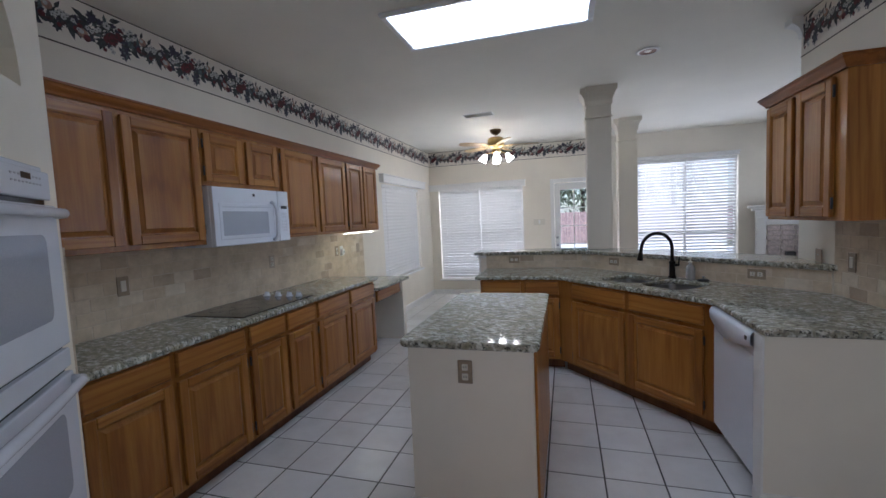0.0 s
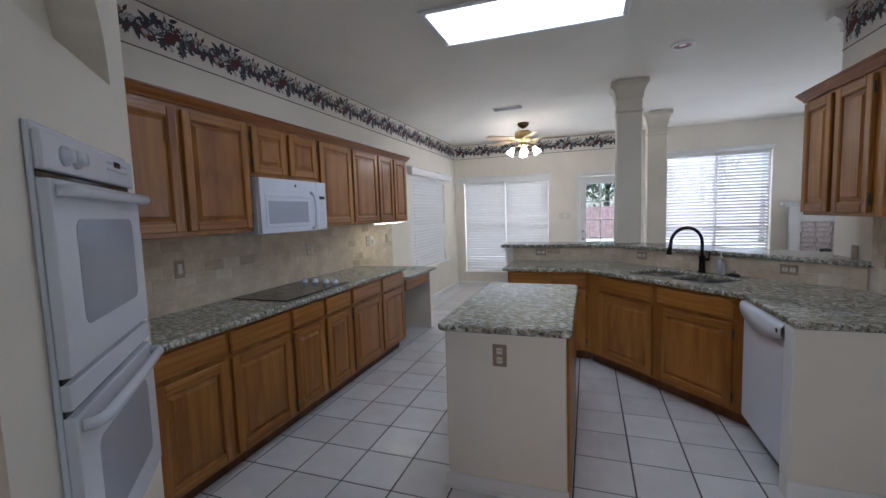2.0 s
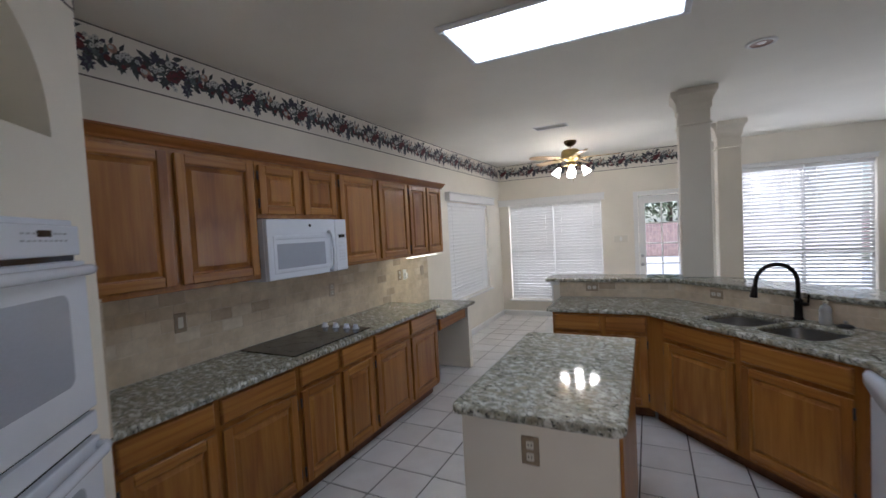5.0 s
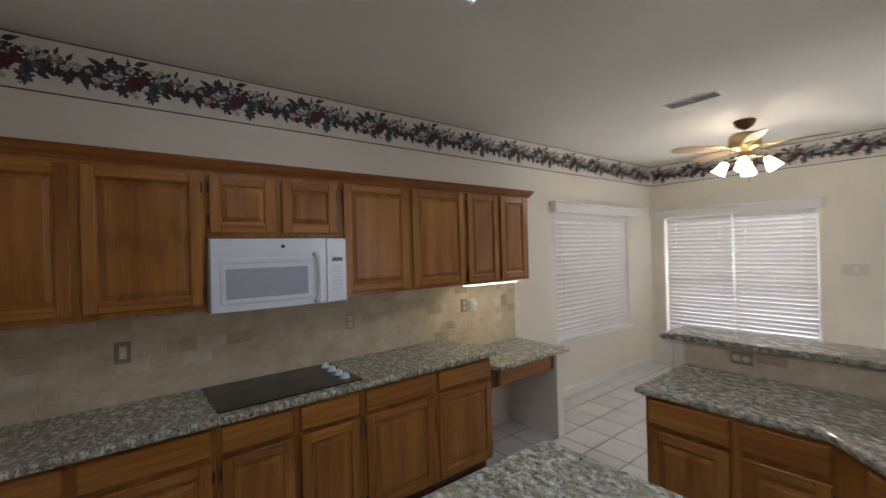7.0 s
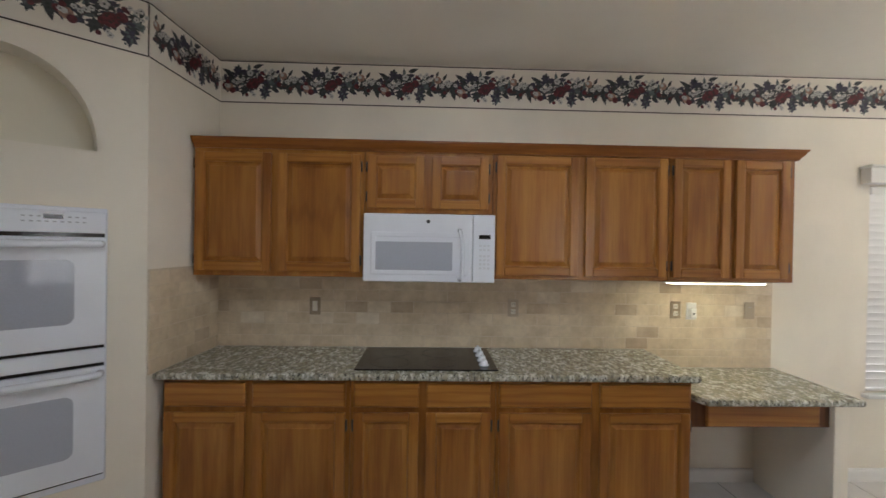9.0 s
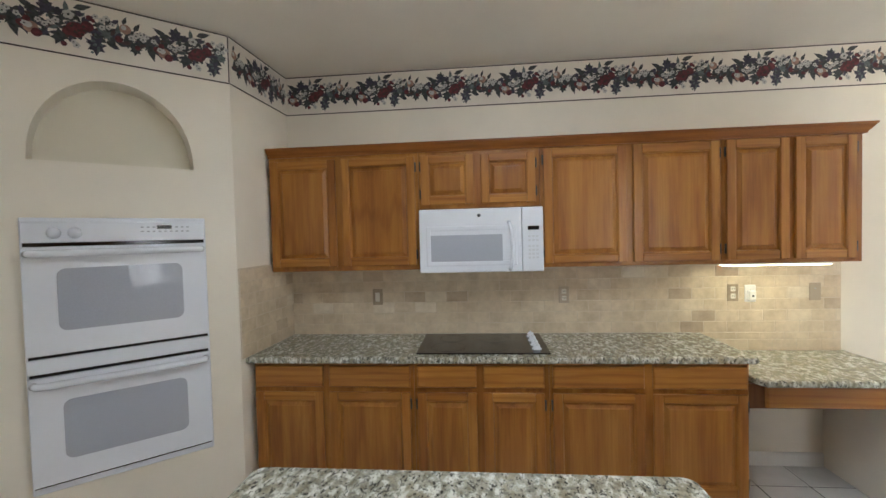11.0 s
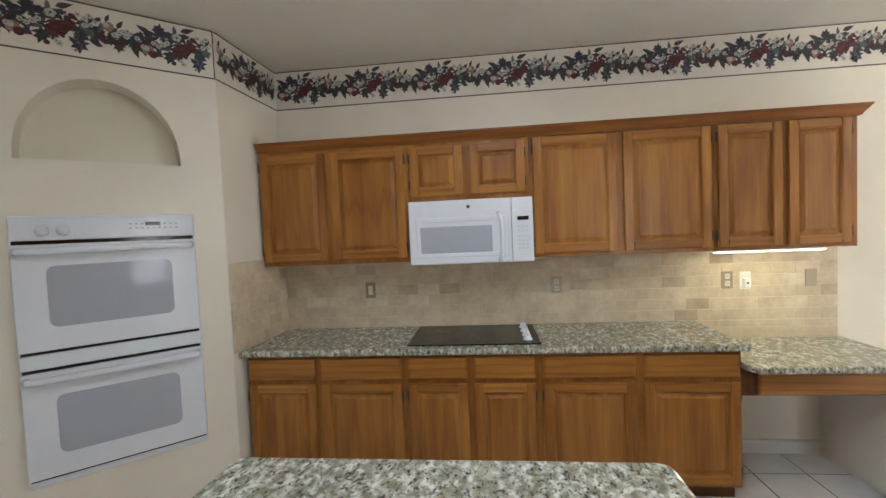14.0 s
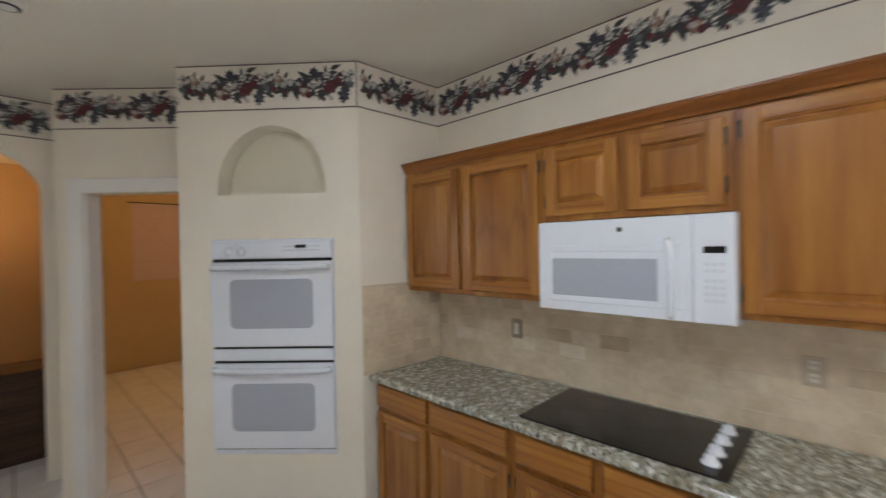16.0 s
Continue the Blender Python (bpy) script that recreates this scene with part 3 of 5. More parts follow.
def column(x, y, z0):
    c = thing("column", "square cream column with a flared capital", "column", pose(x, y, 0), "columns")
    w = 0.125
    part("shaft", boxes(((-w, -w, z0), (w, w, H - 0.001)), bevel=0.004), M_WALL, c)
    for z, prof in ((H - 0.19, [(0, 0), (0.010, 0), (0.012, 0.05), (0.022, 0.09), (0.042, 0.125), (0.056, 0.140), (0.056, 0.188), (0, 0.188)]), (2.48, [(0, 0), (0.010, 0.004), (0.014, 0.012), (0.010, 0.020), (0, 0.024)])):
        ww = w + 0.001
        crown([(-ww, -ww), (ww, -ww), (ww, ww), (-ww, ww), (-ww, -ww)], z, 1, prof, M_WALL, "capital" if z > 2.5 else "neck_ring", "", parent=c)
    return c


column(2.928, 4.985, 1.101)
column(3.44, 6.72, 0.0)

# ceiling light panel
M_FRAME = material("white_metal_frame", (0.82, 0.82, 0.82), 0.4)
cl = thing("ceiling_light", "lit fluorescent ceiling panel in a white frame", "ceiling light")
part("frame", boxes(((1.465, 2.60, H - 0.022), (2.777, 2.645, H - 0.001)), ((1.465, 3.165, H - 0.022), (2.777, 3.21, H - 0.001)), ((1.465, 2.645, H - 0.022), (1.51, 3.165, H - 0.001)), ((2.732, 2.645, H - 0.022), (2.777, 3.165, H - 0.001)), bevel=0.008), M_FRAME, cl)
part("diffuser", boxes(((1.511, 2.646, H - 0.018), (2.731, 3.164, H - 0.004))), M_PANEL, cl, "glowing white diffuser")


# ---------- appliances ----------
mw = thing("microwave", "white over-range microwave hung under oak wall cabinets", "microwave", pose(0.355, 2.297, 0, rz=90) @ Matrix.Diagonal((1.02, 1, 1, 1)))
part("body", boxes(((0, 0.02, 1.380), (0.760, 0.352, 1.785)), bevel=0.004, seg=2), M_APPL, mw)
mdoor = part("door", boxes(((0.002, -0.012, 1.384), (0.628, 0.019, 1.782)), bevel=0.005, seg=2), M_APPL, mw)
bm = bmesh.new()
rings_rect(bm, 0.045, 0.60, 1.425, 1.675, [(0, -0.0125), (0.004, -0.015), (0.026, -0.015), (0.030, -0.010)], close=False)
part("door_frame", bm, M_APPL, mdoor)
part("window", boxes(((0.072, -0.0135, 1.450), (0.512, -0.008, 1.618))), M_APPLGREY, mdoor, "grey microwave window")
part("handle", tube([(0.553, -0.012, 1.69), (0.556, -0.035, 1.68), (0.566, -0.046, 1.64), (0.570, -0.048, 1.54), (0.566, -0.046, 1.44), (0.560, -0.035, 1.41), (0.556, -0.012, 1.40)], 0.012, 10), M_APPL, mdoor)
part("badge", lathe([(0.001, 0), (0.011, 0), (0.010, 0.003), (0.001, 0.003)], 16), M_DARK, mdoor, "small round dark badge", at=pose(0.372, -0.0125, 1.738, rx=90))
mpan = part("control_panel", boxes(((0.631, -0.012, 1.384), (0.758, 0.019, 1.782)), bevel=0.005, seg=2), M_APPL, mw)
part("display", boxes(((0.665, -0.0145, 1.640), (0.732, -0.012, 1.664))), M_BLACK, mpan, "black clock display")
M_KEY = material("pale_grey_print", (0.63, 0.65, 0.69), 0.5)
M_KEYDARK = material("grey_print", (0.36, 0.38, 0.42), 0.5)
key = None
for r in range(6):
    for k in range(3):
        at = pose(0.667 + 0.023 * k, -0.0125, 1.60 - 0.024 * r - (0.012 if r > 1 else 0))
        if key is None:
            key = part("button", boxes(((0, -0.001, -0.006), (0.015, 0.001, 0.006))), M_KEY, mpan, at=at)
        else:
            again(key, mpan, at)

# double oven, in the slanted wall's own frame
ovn = thing("wall_oven", "white double wall oven built into a slanted cream wall", "oven", OVEN_M @ pose(-0.011, 0, 0))
E0, E1 = 0.216, 0.958
part("trim_frame", boxes(((E0, -0.014, 0.452), (E1, -0.001, 1.748)), bevel=0.004), M_APPL, ovn)
opan = part("control_panel", boxes(((E0 + 0.006, -0.035, 1.630), (E1 - 0.006, -0.0145, 1.728)), bevel=0.006, seg=2), M_APPL, ovn)
part("display", boxes(((0.735, -0.037, 1.690), (0.800, -0.0352, 1.710))), M_BLACK, opan, "dark green clock display")
for kx in (0.335, 0.410):
    part("knob", lathe([(0.027, 0), (0.026, 0.008), (0.020, 0.012), (0.018, 0.026), (0.002, 0.027)], 20), M_APPL, opan, at=pose(kx, -0.035, 1.675, rx=90))
key = None
for r in range(2):
    for k in range(9):
        if 3 <= k <= 5 and r == 0:
            continue
        at = pose(0.672 + 0.025 * k, -0.0355, 1.700 - 0.022 * r)
        if key is None:
            key = part("button", boxes(((-0.006, -0.001, -0.003), (0.006, 0.001, 0.003))), M_KEYDARK, opan, at=at)
        else:
            again(key, opan, at)
part("vent_gap", boxes(((E0 + 0.01, -0.016, 1.612), (E1 - 0.01, -0.0142, 1.632))), M_BLACK, ovn, "black vent gap")


def oven_door(z0, z1, w0, w1):
    d = part("door", boxes(((E0 + 0.004, -0.044, z0), (E1 - 0.004, -0.0145, z1)), bevel=0.006, seg=2), M_APPL, ovn)
    pts = rounded(0, 0, 0.50, w1 - w0, 0.035, Matrix())
    bm = bmesh.new()
    a = [bm.verts.new((0.589 + x, -0.0452, (w0 + w1) / 2 + y)) for x, y in pts]
    b = [bm.verts.new((0.589 + x, -0.040, (w0 + w1) / 2 + y)) for x, y in pts]
    bm.faces.new(a)
    for i in range(len(a)):
        bm.faces.new((a[i], b[i], b[(i + 1) % len(a)], a[(i + 1) % len(a)]))
    bmesh.ops.recalc_face_normals(bm, faces=bm.faces[:])
    part("window", bm, M_APPLGREY, d, "grey oven window with rounded corners")
    hz = z1 - 0.030
    x0, x1 = E0 + 0.025, E1 - 0.025
    part("handle", tube([(x0, -0.045, hz), (x0 + 0.012, -0.075, hz), (x0 + 0.05, -0.085, hz), (0.58, -0.090, hz), (x1 - 0.05, -0.085, hz), (x1 - 0.012, -0.075, hz), (x1, -0.045, hz)], 0.017, 12), M_APPL, d)


oven_door(1.106, 1.610, 1.215, 1.508)
oven_door(0.498, 1.004, 0.604, 0.888)
part("middle_band", boxes(((E0 + 0.004, -0.040, 1.022), (E1 - 0.004, -0.0145, 1.090)), bevel=0.004), M_APPL, ovn)
part("gap", boxes(((E0 + 0.01, -0.020, 1.004), (E1 - 0.01, -0.0142, 1.022))), M_BLACK, ovn, "dark gap")
part("gap", boxes(((E0 + 0.01, -0.020, 1.090), (E1 - 0.01, -0.0142, 1.106))), M_BLACK, ovn, "dark gap")
part("gap", boxes(((E0 + 0.01, -0.020, 0.486), (E1 - 0.01, -0.0142, 0.498))), M_BLACK, ovn, "dark gap")

# cooktop with four white knobs
ck = thing("cooktop", "black glass electric cooktop with white knobs set on granite", "cooktop")
glass_top = part("glass_top", boxes(((0.055, 2.285, CT + 0.0005), (0.545, 3.075, CT + 0.008)), bevel=0.003), M_BLACK, ck)
M_RINGS = material("grey_burner_print", (0.03, 0.03, 0.032), 0.25)
for bx, by, br in ((0.19, 2.48, 0.085), (0.40, 2.47, 0.105), (0.19, 2.76, 0.105), (0.41, 2.76, 0.085)):
    bm = bmesh.new()
    n = 40
    ia = [bm.verts.new((bx + br * math.cos(6.2832 * i / n), by + br * math.sin(6.2832 * i / n), CT + 0.0084)) for i in range(n)]
    ob_ = [bm.verts.new((bx + (br + 0.004) * math.cos(6.2832 * i / n), by + (br + 0.004) * math.sin(6.2832 * i / n), CT + 0.0084)) for i in range(n)]
    for i in range(n):
        bm.faces.new((ia[i], ob_[i], ob_[(i + 1) % n], ia[(i + 1) % n]))
    part("burner_ring", bm, M_RINGS, glass_top)
for kx in (0.145, 0.255, 0.365, 0.455):
    kn = part("knob", lathe([(0.029, 0), (0.029, 0.006), (0.022, 0.010), (0.020, 0.026), (0.016, 0.030), (0.002, 0.030)], 20), M_APPL, ck, "white plastic knob", at=pose(kx, 3.005, CT + 0.008))
    part("grip", boxes(((-0.021, -0.005, 0.026), (0.021, 0.005, 0.036)), bevel=0.002), M_APPL, kn)

# dishwasher
dw = thing("dishwasher", "white built-in dishwasher under the granite sink worktop", "dishwasher", pose(3.472, 3.098, 0, rz=-90))
part("tub", boxes(((0.004, 0.03, 0.10), (0.612, 0.56, CB - 0.004))), M_DARK, dw)
part("door", boxes(((0.004, -0.010, 0.105), (0.612, 0.029, 0.742)), bevel=0.006, seg=2), M_APPL, dw)
bm = bmesh.new()
n = 24
for i in range(n + 1):
    x = 0.004 + 0.608 * i / n
    dip = 0.055 * math.sin(math.pi * i / n)
    zb = 0.790 - dip
    for y, z in ((-0.012, zb), (-0.034 - 0.012 * math.sin(math.pi * i / n), zb + 0.012), (-0.036, 0.845), (-0.022, CB - 0.008), (0.02, CB - 0.008)):
        bm.verts.new((x, y, z))
bm.verts.ensure_lookup_table()
for i in range(n):
    for k in range(4):
        f = bm.faces.new([bm.verts[j] for j in (i * 5 + k, (i + 1) * 5 + k, (i + 1) * 5 + k + 1, i * 5 + k + 1)])
        f.smooth = True
bmesh.ops.recalc_face_normals(bm, faces=bm.faces[:])
dpan = part("control_panel", bm, M_APPL, dw, "curved white control panel")
part("upper_door", boxes(((0.004, -0.010, 0.743), (0.612, 0.028, CB - 0.010)), bevel=0.003), M_APPL, dw)
part("badge", boxes(((0.555, -0.039, 0.815), (0.578, -0.036, 0.838)), bevel=0.003), M_DARK, dpan, "small dark square badge")
part("kick_plate", boxes(((0.004, 0.055, 0.0), (0.612, 0.075, 0.100))), M_DARK, dw, "black kick plate")

# ---------- sink and tap ----------
sk = thing("sink", "double stainless sink set under the granite worktop", "sink", SINK)


def bowl(cx):
    bm = bmesh.new()
    prev = None
    for w, z, r in ((0.376, CB - 0.001, 0.09), (0.372, CB - 0.03, 0.09), (0.352, 0.73, 0.09), (0.30, 0.705, 0.07), (0.05, 0.700, 0.02)):
        ring = [bm.verts.new((x, y, z)) for x, y in rounded(cx, 0, w, w + 0.03 if w > 0.1 else w, r, Matrix())]
        if prev:
            for i in range(len(ring)):
                f = bm.faces.new((prev[i], prev[(i + 1) % len(ring)], ring[(i + 1) % len(ring)], ring[i]))
                f.smooth = True
        prev = ring
    bm.faces.new(prev)
    bmesh.ops.recalc_face_normals(bm, faces=bm.faces[:])
    bmesh.ops.reverse_faces(bm, faces=bm.faces[:])
    b = part("bowl", bm, M_STEEL, sk)
    part("drain", lathe([(0.040, 0.0), (0.040, 0.006), (0.028, 0.006), (0.022, 0.002), (0.002, 0.002)], 20), M_DARK, b, "dark drain", at=pose(cx, 0, 0.7005))


bowl(-0.19)
bowl(0.21)
tap = thing("kitchen_tap", "dark bronze gooseneck tap standing on the granite worktop", "tap", SINK @ pose(0.0, 0.275, CT))
arc = [(0, 0, 0.20)] + [(0, -0.132 + 0.132 * math.cos(a), 0.252 + 0.132 * math.sin(a)) for a in [math.pi * i / 12 for i in range(13)]]
arc = [(0, 0, 0.05)] + arc + [(0, -0.268, 0.228)]
turn = pose(0, 0, 0, rz=-26)
part("base", lathe([(0.030, 0), (0.030, 0.012), (0.024, 0.018), (0.022, 0.12), (0.026, 0.125), (0.026, 0.135), (0.018, 0.145)], 20), M_BRONZE, tap)
part("spout", tube(arc, 0.014, 12), M_BRONZE, tap, at=turn)
part("spray_head", tube([(0, -0.267, 0.235), (0, -0.271, 0.21), (0, -0.275, 0.18), (0, -0.277, 0.160)], [0.015, 0.018, 0.022, 0.024], 14), M_BRONZE, tap, at=turn)
lever = part("handle", tube([(0.02, 0, 0.11), (0.045, 0, 0.112), (0.062, 0, 0.115)], [0.012, 0.012, 0.010], 12), M_BRONZE, tap)
part("lever", tube([(0.058, 0, 0.113), (0.061, 0, 0.15), (0.064, 0, 0.18)], [0.007, 0.006, 0.007], 10), M_BRONZE, lever)
M_SOAP = material("clear_soap_plastic", (0.75, 0.76, 0.78), 0.15)
M_SOAP.node_tree.nodes["Principled BSDF"].inputs["Transmission Weight"].default_value = 0.6
soap = thing("soap_bottle", "pale clear plastic soap bottle with a pump beside the tap", "bottle", SINK @ pose(0.165, 0.262, CT))
part("bottle", lathe([(0.030, 0.0), (0.034, 0.006), (0.034, 0.095), (0.026, 0.118), (0.013, 0.128), (0.013, 0.138)], 20), M_SOAP, soap)
pump = part("pump", lathe([(0.015, 0.138), (0.015, 0.152), (0.006, 0.154), (0.005, 0.176), (0.011, 0.178), (0.011, 0.188), (0.002, 0.189)], 14), M_IVORY, soap)
part("nozzle", tube([(0, 0, 0.183), (0, -0.032, 0.182)], 0.005, 8), M_IVORY, pump)
plug = thing("sink_strainer", "dark rubber and steel sink strainer lying on the worktop", "strainer", SINK @ pose(0.27, 0.262, CT))
part("rim", lathe([(0.020, 0), (0.042, 0.004), (0.043, 0.010), (0.030, 0.018), (0.002, 0.020)], 20), M_DARK, plug)
part("knob", lathe([(0.006, 0.019), (0.006, 0.030), (0.012, 0.034), (0.010, 0.042), (0.002, 0.044)], 14), M_STEEL, plug)

# under-cabinet light
ul = thing("under_cabinet_light", "lit white strip light under the wall cabinets", "strip light")
part("housing", boxes(((0.235, 4.16, UB - 0.012), (0.295, 4.78, UB - 0.0005)), bevel=0.003), M_WHITE, ul)
part("tube", boxes(((0.24, 4.17, UB - 0.016), (0.29, 4.77, UB - 0.0125))), M_STRIP, ul, "glowing tube")

# ---------- wall plates ----------


def plate(m, kind="outlet", mat=None, insert=None, gang=1, label="bronze wall plate with a pale power outlet"):
    p = thing("wall_plate", label, "outlet", m, "wall plates")
    w = 0.035 * gang + 0.001
    part("plate", boxes(((-w, -0.006, -0.058), (w, -0.0005, 0.058)), bevel=0.003), mat or M_PLATE, p)
    ins = insert or M_IVORY
    if kind == "outlet":
        for dz in (-0.024, 0.024):
            o = part("socket", boxes(((-0.015, -0.0085, dz - 0.016), (0.015, -0.006, dz + 0.016)), bevel=0.003), ins, p)
            for dx in (-0.006, 0.006):
                part("slot", boxes(((dx - 0.0015, -0.0092, dz - 0.004), (dx + 0.0015, -0.0084, dz + 0.006))), M_DARK, o)
    elif kind == "switch":
        part("rocker", boxes(((-0.016, -0.010, -0.033), (0.016, -0.006, 0.033)), bevel=0.002), ins, p)
    else:
        part("screw", lathe([(0.004, 0), (0.004, 0.002), (0.001, 0.0025)], 10), M_STEEL, p, at=pose(0, -0.006, 0.02, rx=90))
    return p


SPL = 0.013


def on_wall(y, z=1.185):
    return pose(SPL, y, z, rz=90)


plate(on_wall(1.93), "switch", label="bronze wall plate with a pale rocker switch")
plate(on_wall(3.255), mat=material("tan_plate", (0.48, 0.40, 0.30), 0.5), label="tan wall plate with a pale power outlet")
plate(on_wall(4.37), label="bronze wall plate beside a lit strip light")
phone = plate(on_wall(4.48, 1.178), "blank", M_WHITE, label="white plate with a small plug-in box")
part("plug_box", boxes(((-0.022, -0.035, -0.045), (0.022, -0.006, 0.02)), bevel=0.005), M_WHITE, phone)
part("nub", boxes(((-0.006, -0.037, -0.02), (0.006, -0.035, -0.008))), M_DARK, phone)
plate(on_wall(4.886), "blank", label="blank beige plate on the travertine splash", mat=material("beige_plate", (0.42, 0.34, 0.25), 0.5))
plate(pose((IX0 + IX1) / 2 - 0.014, IY0 + 0.0445, 0.757), label="bronze wall plate on the island end")
plate(pose(2.006, 4.80 - SPL, 1.008, ry=90))
DG = math.degrees(math.atan2(3.30 - 4.80, RX - 2.735))


def on_bar(s, z):
    return Matrix.Translation((2.735, 4.80, z)) @ pose(0, 0, 0, rz=DG) @ pose(s, -SPL, 0, ry=90)


plate(on_bar(0.42, 1.005))
plate(on_bar(1.66, 1.000))
plate(pose(RX - SPL, 3.46, 1.13, rz=-90), "blank", label="bronze wall plate on the travertine splash")
plate(pose(RX - SPL, 3.12, 1.135, rz=-90), "switch", label="bronze wall plate with a pale rocker switch")

# ---------- windows ----------
def window(name, m, w, h, panes, tilt, label, valance=None, slat_pitch=0.052, sill=0.05, rail=0.48, blinds=2):
    """A window in the wall's own frame: x along the wall, the wall's face at y = 0, outside towards +y."""
    win = tagged(new(name), label, "window", kind="structure")
    win.matrix_basis = m
    fr = part("window_frame", boxes(((0, 0.075, 0), (0.04, 0.12, h)), ((w - 0.04, 0.075, 0), (w, 0.12, h)), ((0.04, 0.075, h - 0.04), (w - 0.04, 0.12, h)), ((0.04, 0.075, 0), (w - 0.04, 0.12, 0.04)), bevel=0.003), M_WHITE, win)
    pw_ = (w - 0.08) / panes
    for i in range(1, panes):
        part("mullion", boxes(((0.04 + pw_ * i - 0.03, 0.075, 0.041), (0.04 + pw_ * i + 0.03, 0.12, h - 0.041)), bevel=0.003), M_WHITE, win)
    part("meeting_rail", boxes(((0.041, 0.085, h * rail), (w - 0.041, 0.115, h * rail + 0.045))), M_WHITE, win)
    for i in range(panes):
        g = part("pane", boxes(((0.042 + pw_ * i, 0.098, 0.042), (0.038 + pw_ * (i + 1), 0.101, h - 0.042))), M_GLASS, win)
        g.visible_shadow = False
    part("window_sill", boxes(((-0.03, -sill, -0.03), (w + 0.03, 0.075, -0.001)), bevel=0.006, seg=2), M_WHITE, win)
    # blinds
    for i in range(blinds):
        x0 = 0.010 + (w - 0.020) / blinds * i + 0.009
        x1 = 0.010 + (w - 0.020) / blinds * (i + 1) - 0.009
        bl = tagged(new("window_blind"), "white slatted blind, nearly closed, in a window", "blind", "window blinds")
        bl.matrix_basis = m
        part("headrail", boxes(((x0, 0.004, h - 0.055), (x1, 0.045, h - 0.004)), bevel=0.003), M_WHITE, bl)
        part("bottom_rail", boxes(((x0, 0.010, 0.006), (x1, 0.040, 0.026)), bevel=0.003), M_WHITE, bl)
        n = int((h - 0.10) / slat_pitch) + 1
        bm = bmesh.new()
        rows = []
        for j in range(4):
            u = slat_pitch * (-0.54 + 1.08 * j / 3)
            rows.append((u, 0.0035 * (1 - (2 * j / 3 - 1) ** 2)))
        vs = [[bm.verts.new((x, u, s + t)) for u, s in rows for t in (0.0,)] for x in (0, x1 - x0)]
        wt = [[bm.verts.new((x, u, s + 0.002)) for u, s in rows] for x in (0, x1 - x0)]
        for k in range(3):
            bm.faces.new((vs[0][k], vs[0][k + 1], vs[1][k + 1], vs[1][k]))
            bm.faces.new((wt[0][k], wt[1][k], wt[1][k + 1], wt[0][k + 1]))
        bm.faces.new((vs[0][0], vs[1][0], wt[1][0], wt[0][0]))
        bm.faces.new((vs[0][3], wt[0][3], wt[1][3], vs[1][3]))
        bmesh.ops.recalc_face_normals(bm, faces=bm.faces[:])
        first = None
        for k in range(n):
            at = pose(x0, 0.034, h - 0.080 - slat_pitch * k, rx=-tilt + 2.5 * math.sin(k * 1.7 + i))
            if first is None:
                first = part("slat", bm, M_SLAT, bl, at=at)
            else:
                again(first, bl, at)
        for cx in (x0 + 0.13, x1 - 0.13):
            part("ladder_cord", tube([(cx, 0.003, 0.02), (cx, 0.003, h - 0.05)], 0.0016, 6), M_WHITE, bl)
    if valance:
        a, b, z0, z1, d = valance
        v = part("valance", boxes(((a, -d, z0), (b, -0.001, z1)), bevel=0.004), M_WHITE, win, "white window valance")
        part("valance_cap", boxes(((a - 0.015, -d - 0.015, z1 + 0.0005), (b + 0.015, -0.001, z1 + 0.018)), bevel=0.004), M_WHITE, win)
    return win


def wm(w):
    return pose(w[0], FAR, w[2])


window("window_1", wm(WIN_B), WIN_B[1] - WIN_B[0], WIN_B[3] - WIN_B[2], 2, 69, "white double window with closed slatted blinds", (-0.17, 1.69, 1.745, 1.845, 0.075))
window("window_2", wm(WIN_R), WIN_R[1] - WIN_R[0], WIN_R[3] - WIN_R[2], 2, 42, "white double window with half-open slatted blinds", (0.0, 1.53, 1.88, 1.93, 0.05), rail=0.33)
window("window_3", pose(0, WIN_S[0], WIN_S[2], rz=90), WIN_S[1] - WIN_S[0], WIN_S[3] - WIN_S[2], 2, 75, "white window with closed slatted blinds", (-0.07, 1.80, 1.45, 1.555, 0.075), blinds=1)

window("window_5", pose(LIVX, WIN_L[1], WIN_L[2], rz=-90), WIN_L[1] - WIN_L[0], WIN_L[3] - WIN_L[2], 2, 18, "white double window with open slatted blinds")

# invented window, out of view, set in the fill lamp's opening
window("window_6", pose(WIN_FILL[1], NEAR, WIN_FILL[2], rz=180), WIN_FILL[1] - WIN_FILL[0], WIN_FILL[3] - WIN_FILL[2], 1, 0, "unseen white window with clear panes, added for fill light", blinds=0)

# glazed garden door
door = tagged(new("door_1"), "white glazed garden door with a grid of panes", "door", kind="structure")
door.matrix_basis = pose(DOOR[0], FAR, 0)
DWD = DOOR[1] - DOOR[0]
gx0, gx1, gz0, gz1 = 0.10, DWD - 0.10, 0.28, 1.93
part("leaf", boxes(((0.004, 0.04, 0.006), (gx0, 0.085, 2.05)), ((gx1, 0.04, 0.006), (DWD - 0.004, 0.085, 2.05)), ((gx0, 0.04, gz1), (gx1, 0.085, 2.05)), ((gx0, 0.04, 0.006), (gx1, 0.085, gz0)), bevel=0.003), M_WHITE, door)
